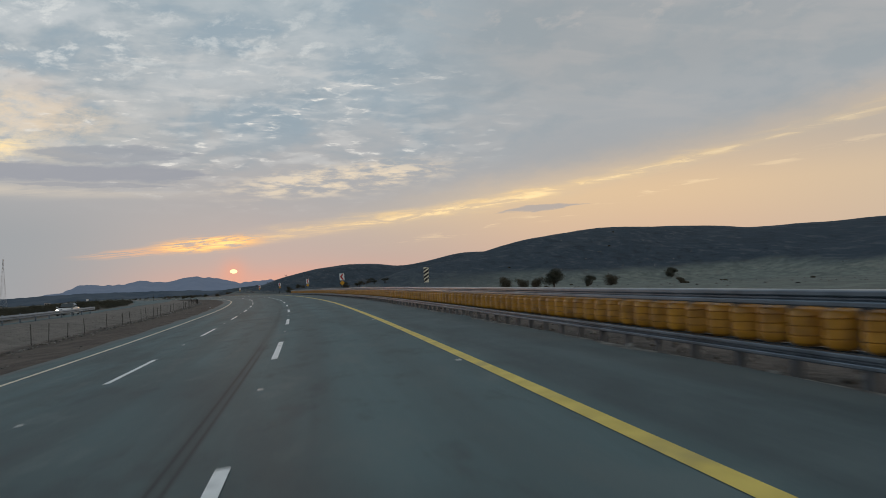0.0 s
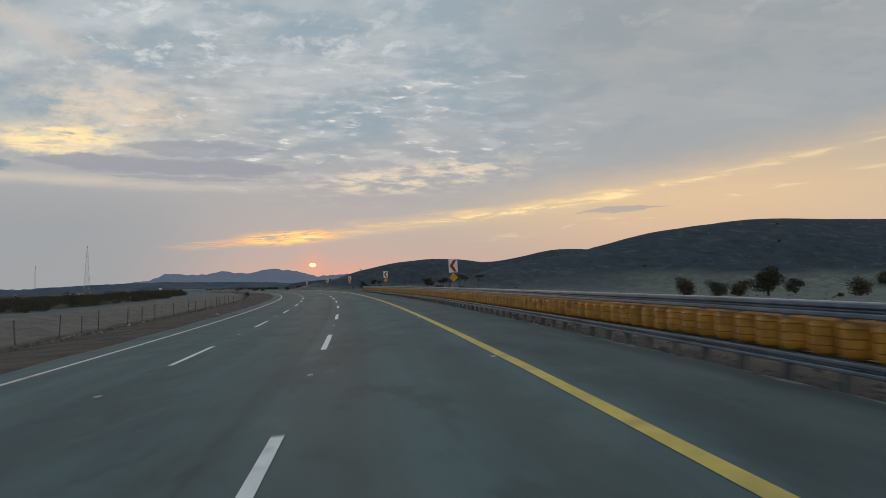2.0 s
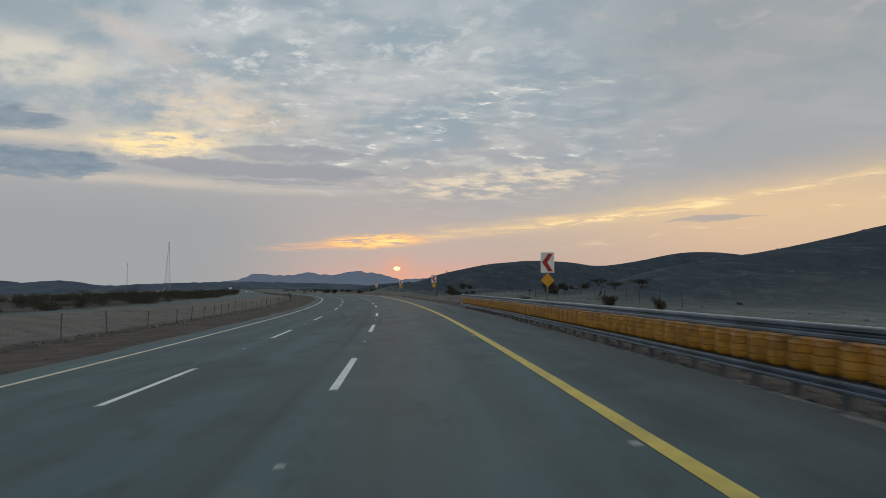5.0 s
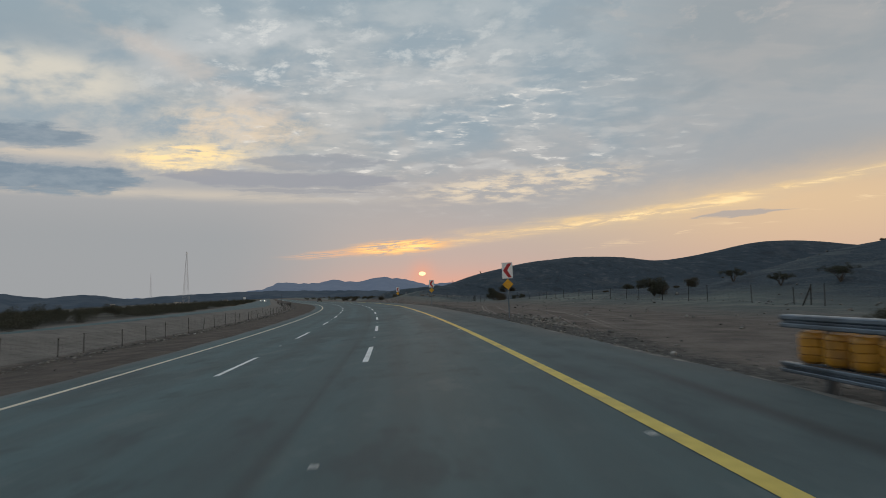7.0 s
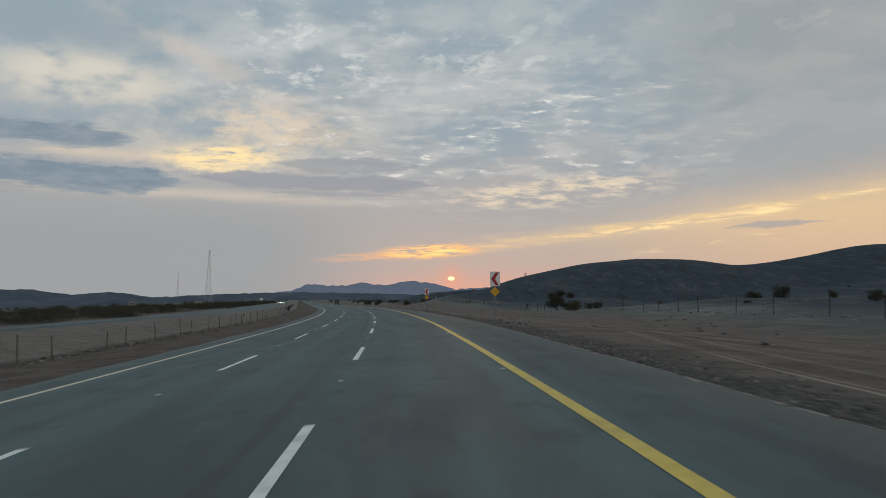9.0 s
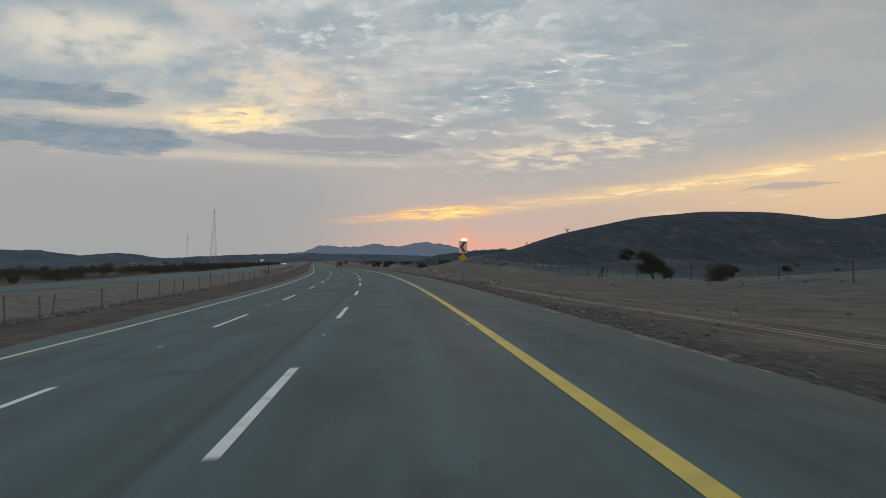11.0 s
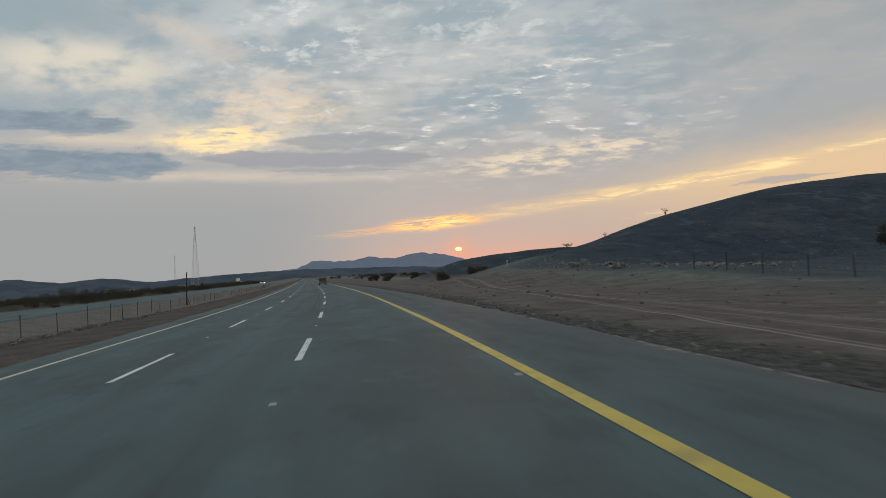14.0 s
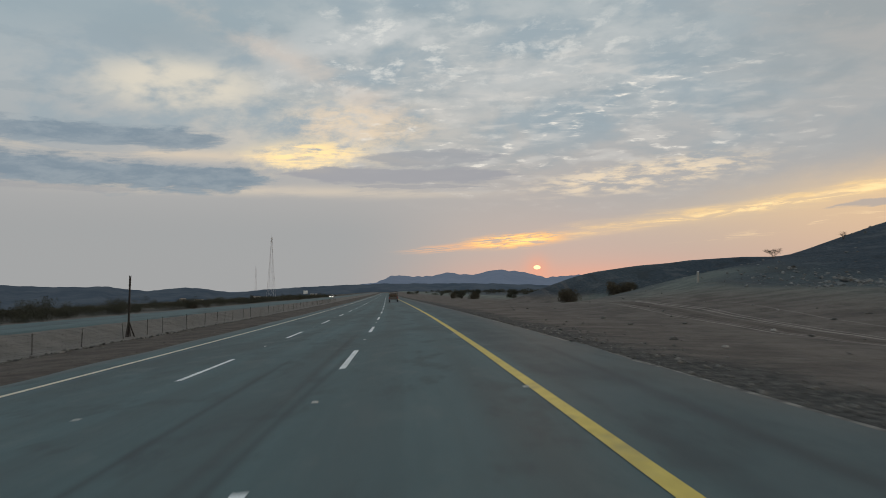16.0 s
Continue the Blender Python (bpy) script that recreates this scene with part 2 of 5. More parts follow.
AX, AY, AT = _axis()
HILLS = (
    (60.5, 261.1, 96.6, 75.1, -12.9, 19.9), (160.9, 186.4, 99.5, 68.7, -13.6, 18.5), (30.8, 505.5, 69.0, 86.4, -0.4, 18.3),
    (-47.2, 471.2, 94.1, 53.5, 17.2, 13.5), (-10.0, 400.0, 70.0, 60.0, 0.0, 4.0), (-135.9, 472.8, 23.2, 11.1, 4.5, 4.8),
    (-69.4, 547.8, 77.5, 149.1, -5.5, 8.0), (100.3, 414.5, 148.9, 114.5, -4.6, 13.6), (-150.0, 640.0, 50.0, 110.0, 20.0, 5.0),
    (182.8, 317.2, 124.0, 142.6, -2.1, 11.3), (-115.5, 423.7, 20.0, 52.0, 27.0, 2.1))


def smoothstep(v, a, b):
    u = np.clip((v - a) / (b - a), 0, 1)
    return u * u * (3 - 2 * u)


def hill_height(x, y):
    z = np.zeros_like(x)
    for cx, cy, lx, ly, a, h in HILLS:
        c, s = math.cos(radians(a)), math.sin(radians(a))
        u, v = (c * (x - cx) + s * (y - cy)) / lx, (-s * (x - cx) + c * (y - cy)) / ly
        z = z + h * np.maximum(0, 1 - u * u - v * v) ** 1.5
    return z


def road_coords(x, y):
    """Station along the yellow line and distance to the right of it."""
    x, y = np.atleast_1d(x).ravel(), np.atleast_1d(y).ravel()
    i = np.empty(len(x), int)
    for a in range(0, len(x), 4000):
        b = slice(a, a + 4000)
        i[b] = ((x[b, None] - AX[None]) ** 2 + (y[b, None] - AY[None]) ** 2).argmin(1)
    dx, dy, th = x - AX[i], y - AY[i], AT[i]
    return S_AXIS[i] - np.sin(th) * dx + np.cos(th) * dy, np.cos(th) * dx + np.sin(th) * dy


def plan(s, d):
    th = np.interp(s, S_AXIS, AT)
    return np.interp(s, S_AXIS, AX) + d * np.cos(th), np.interp(s, S_AXIS, AY) + d * np.sin(th)


def road_z(s, d):
    return np.interp(s, Z_AT, Z_VAL) + np.interp(s, E_AT, E_VAL) * np.clip(d, -17.0, 1.2)


def wave(x, y, size, seed=0.0):
    """Cheap smooth noise, about -1 to 1."""
    a, b = x / size + seed, y / size - seed * 1.7
    return (np.sin(a * 1.7 + 1.3 * np.sin(b * 1.1)) + np.sin(b * 2.1 + 1.7 * np.sin(a * 0.9 + 2)) + np.sin((a + b) * 1.3 + seed)) / 3


def far_level(s):
    """Height of the other carriageway's near edge above the near verge."""
    return np.interp(s, (90, 190, 290, 370, 520, 700), (0.66, 0.77, 0.70, 0.27, 0.33, 0.15))


def far_tilt(s):
    """Crossfall of the other carriageway, away from the median."""
    return np.interp(s, (230, 310, 390, 600), (0.098, 0.072, 0.042, 0.03))


def bank_foot(s):
    """Where the bank up to the other carriageway begins, left of the yellow line."""
    return np.interp(s, (380, 430), (17.6, 21.3))


def foothill(s, d):
    """Stony apron that climbs from the sand towards the hills."""
    height = np.interp(s, (178, 222, 260, 318, 345, 362, 390, 425), (0, 2.4, 3.0, 3.0, 0.6, 0.6, 3.1, 0))
    return height * np.clip((d - 20.0) / 28.0, 0, 1) * (1 - smoothstep(d, 52, 76))


def land_z(s, d, x, y):
    """Height of the open ground."""
    base = road_z(s, d)
    hills = hill_height(x, y) * smoothstep(d, 4, 26)
    right = base * (1 - smoothstep(d, 6, 45)) + 0.8 * smoothstep(d, 6, 45)
    right = right - np.interp(s, (178, 192), (0.24, 0.04)) * smoothstep(d, 2.75, 3.15) * (1 - smoothstep(d, 6, 16))
    left = base + far_level(s) * smoothstep(-d, bank_foot(s), 24.2) - 0.40 * smoothstep(s, 385, 425) * smoothstep(-d, 17.0, 20.0) * (1 - smoothstep(-d, 21.3, 24.2)) - far_tilt(s) * np.clip(-d - 25.0, 0, 12) - 4.5 * smoothstep(-d, 38, 130) - 30.0 * smoothstep(-d, 110, 750)
    z = np.where(d > -9, right + foothill(s, d), left) + hills
    away = smoothstep(np.abs(d + 5), 12, 40) * smoothstep(np.abs(d + 30.5), 6.5, 10)
    rough = 0.10 * wave(x, y, 9.0, 1.0) + 0.04 * wave(x, y, 5.3, 2.0)
    craggy = (0.55 * wave(x, y, 17.0, 3.0) + 0.30 * wave(x, y, 7.0, 4.0)) * np.clip(hills / 6, 0, 1)
    wide = 0.5 * wave(x, y, 60.0, 5.0) * smoothstep(np.abs(d), 60, 200)
    deck = 0.14 * (1 - smoothstep(np.abs(d + 30.5), 5.0, 5.7))
    near_verge = -deck + 0.04 * wave(x, y, 1.9, 6.0) * smoothstep(np.abs(d + 4.2), 9, 11)
    return z + rough * away + craggy + wide + near_verge


def ground_point(s, d, up=0.0):
    x, y = plan(s, d)
    z = land_z(np.array([float(s)]), np.array([float(d)]), np.array([float(x)]), np.array([float(y)]))[0]
    return Vector((float(x), float(y), float(z) + up))


def road_point(s, d, up=0.0):
    x, y = plan(s, d)
    return Vector((float(x), float(y), float(road_z(s, d)) + up))


def heading(s):
    return math.degrees(float(np.interp(s, S_AXIS, AT)))


# ---------------------------------------------------------------- materials
def material(name, dark, light, size, rough=0.8, metal=0.0, bump=0.0, bump_size=None, detail=5.0, spec=0.5, stain=None, stain_size=None, stretch=None, attribute=""):
    m = bpy.data.materials.new(name)
    m.use_nodes = True
    t = m.node_tree
    b = t.nodes["Principled BSDF"]
    if attribute:
        src = t.nodes.new("ShaderNodeAttribute")
        src.attribute_name = attribute
        vec = src.outputs["Vector"]
    else:
        src = t.nodes.new("ShaderNodeNewGeometry")
        vec = src.outputs["Position"]
    if stretch:
        mp = t.nodes.new("ShaderNodeMapping")
        mp.inputs["Scale"].default_value = stretch
        t.links.new(vec, mp.inputs[0])
        vec = mp.outputs[0]
    n = noise_of(t, vec, 1.0 / size, detail, 0.62)
    col = mixed(t, n.smooth(0.3, 0.7), dark, light)
    if stain:
        s = noise_of(t, vec, 1.0 / (stain_size or size * 8), 3, 0.6, 0.5)
        col = mixed(t, s.smooth(0.5, 0.72) * 0.7, col, stain)
    t.links.new(col, b.inputs["Base Color"])
    b.inputs["Roughness"].default_value, b.inputs["Metallic"].default_value = rough, metal
    b.inputs["Specular IOR Level"].default_value = spec
    if bump:
        f = noise_of(t, vec, 1.0 / (bump_size or size), 5, 0.65)
        bp = t.nodes.new("ShaderNodeBump")
        bp.inputs["Strength"].default_value, bp.inputs["Distance"].default_value = 1.0, bump
        t.links.new(f.sock, bp.inputs["Height"])
        t.links.new(bp.outputs[0], b.inputs["Normal"])
    return m


def glow(name, colour, strength):
    m = bpy.data.materials.new(name)
    m.use_nodes = True
    b = m.node_tree.nodes["Principled BSDF"]
    b.inputs["Base Color"].default_value = (*colour, 1)
    b.inputs["Emission Color"].default_value, b.inputs["Emission Strength"].default_value = (*colour, 1), strength
    return m


def asphalt_material():
    m = bpy.data.materials.new("asphalt")
    m.use_nodes = True
    t = m.node_tree
    b = t.nodes["Principled BSDF"]
    at = t.nodes.new("ShaderNodeAttribute")
    at.attribute_name = "lay"
    sep = t.nodes.new("ShaderNodeSeparateXYZ")
    t.links.new(at.outputs["Vector"], sep.inputs[0])
    d, s = Ex(t, sep.outputs[0]), Ex(t, sep.outputs[1])
    along = combine(t, d * 1.1, s * 0.03, 0.0)
    patchy = combine(t, d * 0.25, s * 0.06, 0.0)
    streak = noise_of(t, along, 1.0, 4, 0.6, 0.2)
    patch = noise_of(t, patchy, 1.0, 3, 0.6, 0.5)
    geo = t.nodes.new("ShaderNodeNewGeometry")
    grit = noise_of(t, geo.outputs["Position"], 60.0, 3, 0.7)
    col = mixed(t, streak.smooth(0.3, 0.7), (0.069, 0.115, 0.124), (0.102, 0.165, 0.176))
    col = mixed(t, patch.smooth(0.50, 0.66) * 0.75, col, (0.057, 0.081, 0.088))
    mottle = noise_of(t, combine(t, d * 0.9, s * 0.35, 1.0), 1.0, 5, 0.65)
    col = mixed(t, mottle.smooth(0.52, 0.68) * 0.65, col, (0.127, 0.171, 0.174))
    col = mixed(t, mottle.smooth(0.48, 0.34) * 0.65, col, (0.053, 0.075, 0.082))
    # polished wheel paths in each lane
    wheel = None
    for c in (-2.75, -0.95, -6.4, -4.6, -10.0, -8.2):
        w = d.bell(c, 0.42)
        wheel = w if wheel is None else wheel + w
    col = mixed(t, wheel * 0.35, col, (0.066, 0.083, 0.087))
    col = mixed(t, d.smooth(0.1, 0.5) * 0.85, col, mixed(t, (streak * 0.5 + mottle * 0.5).smooth(0.36, 0.64), (0.042, 0.064, 0.072), (0.088, 0.125, 0.134)))
    # oily strip along the lane joints and the dusty outer edges
    col = mixed(t, d.bell(-4.18, 0.16) * streak.smooth(0.36, 0.56) * 0.6, col, (0.046, 0.052, 0.055))
    col = mixed(t, ((d + 4.05).bell(0.0, 0.035) + (d + 4.20).bell(0.0, 0.03)) * s.smooth(26, 18) * s.smooth(-20, 0) * 0.8, col, (0.030, 0.033, 0.036))
    col = mixed(t, (d + 5.55 + (s - 165.0) * 0.075).bell(0.0, 0.15) * s.bell(168.5, 5.0).smooth(0.2, 0.5) * 0.7, col, (0.040, 0.044, 0.048))
    col = mixed(t, (d - 1.05 - (s - 168.0) * 0.035).bell(0.0, 0.17) * s.smooth(160, 165) * s.smooth(186, 178) * 0.7, col, (0.034, 0.038, 0.042))
    col = mixed(t, (d.smooth(1.2, 2.9) * 0.45 * patch.smooth(0.35, 0.6)), col, (0.15, 0.14, 0.125))
    col = mixed(t, (d.smooth(-11.6, -12.5) * d.smooth(-20, -16) * 0.4), col, (0.16, 0.135, 0.115))
    col = mixed(t, grit.smooth(0.35, 0.75) * 0.25, col, (0.17, 0.175, 0.17))
    # skid marks
    skid_noise = noise_of(t, combine(t, d * 0.12, s * 0.012, 3.0), 1.0, 1)
    bend = d + (skid_noise - 0.5) * 5.0
    lanes = bend.bell(-3.2, 0.11) + bend.bell(-5.1, 0.11) + bend.bell(1.9, 0.20)
    chance = noise_of(t, combine(t, 0.0, s * 0.022, 7.0), 1.0, 1)
    col = mixed(t, (lanes * chance.smooth(0.56, 0.64) * 0.45).clamp(), col, (0.038, 0.042, 0.046))
    t.links.new(col, b.inputs["Base Color"])
    t.links.new((streak * 0.2 + 0.62).sock, b.inputs["Roughness"])
    b.inputs["Specular IOR Level"].default_value = 0.24
    bp = t.nodes.new("ShaderNodeBump")
    bp.inputs["Strength"].default_value, bp.inputs["Distance"].default_value = 0.6, 0.01
    t.links.new(grit.sock, bp.inputs["Height"])
    t.links.new(bp.outputs[0], b.inputs["Normal"])
    return m


def land_material():
    m = bpy.data.materials.new("desert_ground")
    m.use_nodes = True
    t = m.node_tree
    b = t.nodes["Principled BSDF"]
    at = t.nodes.new("ShaderNodeAttribute")
    at.attribute_name = "lay"
    sep = t.nodes.new("ShaderNodeSeparateXYZ")
    t.links.new(at.outputs["Vector"], sep.inputs[0])
    d, s, hill = (Ex(t, sep.outputs[i]) for i in range(3))
    geo = t.nodes.new("ShaderNodeNewGeometry")
    pos = geo.outputs["Position"]
    coarse = noise_of(t, pos, 0.045, 5, 0.6, 0.4)
    mid = noise_of(t, pos, 0.5, 5, 0.65)
    fine = noise_of(t, pos, 5.0, 4, 0.7)
    pebble = node(t, "ShaderNodeTexVoronoi", Scale=2.2)
    t.links.new(pos, pebble.inputs["Vector"])
    rough_patch = noise_of(t, pos, 1.4, 4, 0.7)
    stones = Ex(t, pebble.outputs["Distance"])
    sand = mixed(t, mid.smooth(0.3, 0.7), (0.106, 0.092, 0.083), (0.186, 0.161, 0.147))
    gravel = mixed(t, mid.smooth(0.3, 0.7), (0.125, 0.146, 0.136), (0.215, 0.245, 0.220))
    gravel = mixed(t, s.smooth(165, 215) * s.smooth(400, 360) * coarse.smooth(0.36, 0.54) * 0.65, gravel, (0.076, 0.090, 0.098))
    ledge = noise_of(t, combine(t, s * 0.10, d * 0.35, hill * 0.8), 1.0, 5, 0.65, 0.6)
    rock = mixed(t, fine.smooth(0.3, 0.72), (0.021, 0.034, 0.050), (0.074, 0.100, 0.128))
    rock = mixed(t, coarse.smooth(0.58, 0.78) * 0.4, rock, (0.155, 0.152, 0.148))
    rock = mixed(t, ledge.smooth(0.54, 0.66) * 0.55, rock, (0.120, 0.134, 0.150))
    rock = mixed(t, ledge.smooth(0.48, 0.36) * 0.5, rock, (0.024, 0.029, 0.038))
    gravel = mixed(t, ledge.smooth(0.52, 0.66) * 0.55, gravel, (0.095, 0.108, 0.106))
    gravel = mixed(t, ledge.smooth(0.46, 0.34) * 0.5, gravel, (0.235, 0.240, 0.215))
    far = (d + (coarse - 0.5) * 14.0).smooth(16, 30)
    sand = mixed(t, d.smooth(-11.0, -12.0) * 0.85, sand, mixed(t, mid.smooth(0.3, 0.7), (0.074, 0.062, 0.055), (0.134, 0.112, 0.099)))
    col = mixed(t, far, sand, gravel)
    leftside = (d * -1.0).smooth(36.5, 41)
    col = mixed(t, leftside * 0.85, col, mixed(t, coarse.smooth(0.45, 0.6), (0.045, 0.045, 0.040), (0.105, 0.098, 0.085)))
    col = mixed(t, (d * -1.0).smooth(18.0, 18.8) * d.smooth(-41, -37) * 0.8, col, mixed(t, mid.smooth(0.3, 0.7), (0.180, 0.170, 0.157), (0.245, 0.230, 0.213)))
    col = mixed(t, (hill + s.smooth(320, 420) * -0.6 + (coarse - 0.5) * 5.0).smooth(2.4, 5.2).op("MAXIMUM", s.smooth(372, 400) * (d + (mid - 0.5) * 6.0).smooth(29, 34) * 0.9).op("MAXIMUM", s.smooth(450, 470) * hill.smooth(0.5, 1.6) * 0.9) * hill.smooth(0.25, 0.9), col, rock)
    apron = (d + (mid - 0.5) * 8.0 + (coarse - 0.5) * 20.0).smooth(31, 42) * s.smooth(178, 225)
    apron = apron * (1.0 - s.bell(342.0, 22.0) * 0.65)
    col = mixed(t, apron * (ledge.smooth(0.66, 0.46) * 0.35 + 0.6), col, rock)
    dumped = ((d + (mid - 0.5) * 5.0).smooth(23.5, 26.0) * s.smooth(395, 408) * s.smooth(455, 442)).op("MAXIMUM", (d + (mid - 0.5) * 4.0).smooth(26.0, 29.0) * s.smooth(356, 378) * s.smooth(455, 442))
    col = mixed(t, dumped * 0.75, col, rock)
    # pebbles and dark grit
    col = mixed(t, ((d + 17.55 + (mid - 0.5) * 0.8).bell(0.0, 0.38) * fine.smooth(0.35, 0.55) * 0.85).clamp(), col, (0.055, 0.05, 0.046))
    col = mixed(t, rough_patch.smooth(0.52, 0.68) * 0.42, col, (0.075, 0.075, 0.078))
    col = mixed(t, stones.smooth(0.22, 0.1) * mid.smooth(0.4, 0.65) * 0.5, col, (0.10, 0.095, 0.09))
    col = mixed(t, fine.smooth(0.5, 0.8) * 0.3 * hill.smooth(4.5, 1.5), col, (0.30, 0.27, 0.24))
    # gritty strip beside the asphalt
    col = mixed(t, (d + (mid - 0.5) * 3.0 + (coarse - 0.5) * 2.0).smooth(5.6, 3.6) * d.smooth(0.0, 2.0) * 0.85, col, mixed(t, fine.smooth(0.38, 0.66), (0.030, 0.034, 0.036), (0.118, 0.118, 0.113)))
    # pale wheel ruts where cars leave the road
    def course(points):
        """Distance from the road of a rut, station by station."""
        ramp = t.nodes.new("ShaderNodeValToRGB")
        first, *rest = points
        ramp.color_ramp.elements.remove(ramp.color_ramp.elements[1])
        ramp.color_ramp.elements[0].position = first[0] / 500.0
        ramp.color_ramp.elements[0].color = (first[1] / 25.0,) * 3 + (1,)
        for at_s, at_d in rest:
            ramp.color_ramp.elements.new(at_s / 500.0).color = (at_d / 25.0,) * 3 + (1,)
        t.links.new((s / 500.0).sock, ramp.inputs[0])
        return d - Ex(t, ramp.outputs[0]) * 25.0

    drift = (noise_of(t, combine(t, 0.0, s * 0.05, 2.0), 1.0, 2) - 0.5) * 0.8
    rut_a = course(((195, 5.4), (207, 7.5), (220, 9.6), (236, 10.8), (258, 9.2), (285, 6.2), (300, 5.0), (309, 5.2), (324, 7.2), (350, 9.5), (395, 11.2), (401, 12.1), (427, 16.0), (452, 18.2), (485, 19.5))) + drift * 0.4
    rut_b = course(((222, 4.6), (233, 5.8), (250, 8.4), (272, 7.2), (290, 5.5), (318, 5.0), (347, 5.9), (360, 7.2), (380, 9.4), (397, 10.3), (420, 12.8), (452, 17.3), (485, 18.8))) - drift * 0.3
    ruts = rut_a.bell(0.0, 0.07) + rut_a.bell(0.36, 0.05) * 0.8 + rut_a.bell(-1.3, 0.06) * 0.6 + rut_a.bell(2.4, 0.06) * 0.5 + rut_b.bell(0.0, 0.07) + rut_b.bell(0.32, 0.05) * 0.7 + rut_b.bell(1.6, 0.07) * 0.6
    worn = noise_of(t, combine(t, d * 0.4, s * 0.06, 5.0), 1.0, 3)
    col = mixed(t, (ruts * d.smooth(3.4, 4.4) * s.smooth(480, 455) * s.smooth(192, 204) * mid.smooth(0.15, 0.45) * (worn.smooth(0.30, 0.55) * 0.75 + 0.25) * 0.9).clamp(), col, (0.36, 0.32, 0.29))
    berm = (rut_a + 0.9).bell(0.0, 0.55) + (rut_b - 0.85).bell(0.0, 0.5)
    col = mixed(t, (berm * d.smooth(3.4, 5.0) * s.smooth(192, 204) * s.smooth(470, 440) * 0.30).clamp(), col, (0.085, 0.068, 0.058))
    tracks = noise_of(t, combine(t, rut_a * 1.1, s * 0.016, 9.0), 1.0, 4, 0.6)
    col = mixed(t, tracks.smooth(0.5, 0.64) * d.smooth(5, 8) * d.smooth(30, 20) * s.smooth(185, 210) * 0.28, col, (0.215, 0.185, 0.162))
    t.links.new(col, b.inputs["Base Color"])
    b.inputs["Roughness"].default_value = 0.95
    b.inputs["Specular IOR Level"].default_value = 0.15
    bp = t.nodes.new("ShaderNodeBump")
    bp.inputs["Strength"].default_value, bp.inputs["Distance"].default_value = 1.0, 0.22
    t.links.new((fine * 0.4 + mid * 0.9 - stones.smooth(0.3, 0.0) * -0.3).sock, bp.inputs["Height"])
    t.links.new(bp.outputs[0], b.inputs["Normal"])
    return m


M_ASPHALT = asphalt_material()
M_LAND = land_material()
M_WHITE = material("white_road_paint", (0.74, 0.77, 0.78), (0.88, 0.91, 0.92), 0.25, 0.6, stain=(0.42, 0.44, 0.43), stain_size=0.5)
M_YELLOW = material("yellow_road_paint", (0.60, 0.45, 0.075), (0.76, 0.585, 0.115), 0.3, 0.6, stain=(0.42, 0.33, 0.11), stain_size=0.8)
M_PALE = material("faded_edge_paint", (0.66, 0.59, 0.465), (0.80, 0.73, 0.59), 0.3, 0.7, stain=(0.40, 0.35, 0.27), stain_size=0.7)
# paler steel: the sky's sheen on the rail top, put into the colour
M_SHEEN = material("sky_sheen_steel", (0.34, 0.38, 0.42), (0.50, 0.54, 0.57), 0.5, 0.35, 0.6)
M_STEEL = material("galvanised_steel", (0.13, 0.165, 0.205), (0.21, 0.25, 0.30), 0.6, 0.38, 0.7, stain=(0.08, 0.09, 0.10), stain_size=2.0)
M_ROLLER = material("amber_plastic_roller", (0.33, 0.140, 0.010), (0.58, 0.262, 0.019), 0.35, 0.38, stain=(0.22, 0.10, 0.022), stain_size=0.4)
M_BAND = material("dark_roller_band", (0.22, 0.092, 0.009), (0.38, 0.165, 0.015), 0.12, 0.6)
M_POST = material("dark_fence_steel", (0.018, 0.017, 0.016), (0.042, 0.038, 0.034), 0.3, 0.7, 0.3)
M_SIGNWHITE = material("white_sign_face", (0.76, 0.81, 0.85), (0.86, 0.90, 0.93), 0.4, 0.45)
M_SIGNRED = material("red_sign_face", (0.34, 0.016, 0.026), (0.46, 0.028, 0.04), 0.4, 0.45)
M_SIGNAMBER = material("amber_sign_face", (0.58, 0.30, 0.015), (0.72, 0.40, 0.03), 0.3, 0.45)
M_BLACK = material("black_paint", (0.015, 0.015, 0.016), (0.03, 0.03, 0.03), 0.3, 0.5)
M_STRIPE = material("pale_stripe_paint", (0.70, 0.69, 0.56), (0.82, 0.80, 0.68), 0.3, 0.5)
M_STONE = material("loose_stone", (0.04, 0.041, 0.042), (0.27, 0.262, 0.245), 0.30, 0.9, bump=0.02, bump_size=0.1)
M_STUD = material("road_stud_body", (0.34, 0.36, 0.36), (0.55, 0.56, 0.55), 0.05, 0.4)
M_BARK = material("thorn_bark", (0.06, 0.045, 0.035), (0.12, 0.095, 0.075), 0.1, 0.9, bump=0.01)
M_LEAF = material("dusty_leaves", (0.028, 0.031, 0.020), (0.066, 0.068, 0.046), 0.5, 0.8)
M_DRYLEAF = material("dry_brush", (0.05, 0.042, 0.028), (0.10, 0.088, 0.06), 0.5, 0.9)


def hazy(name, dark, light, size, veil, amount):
    """Far hill rock with the evening haze put in as a bluish emission."""
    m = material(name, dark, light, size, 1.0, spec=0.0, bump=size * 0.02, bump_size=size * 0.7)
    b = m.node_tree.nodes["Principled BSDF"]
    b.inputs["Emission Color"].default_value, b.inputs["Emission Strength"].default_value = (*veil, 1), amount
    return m


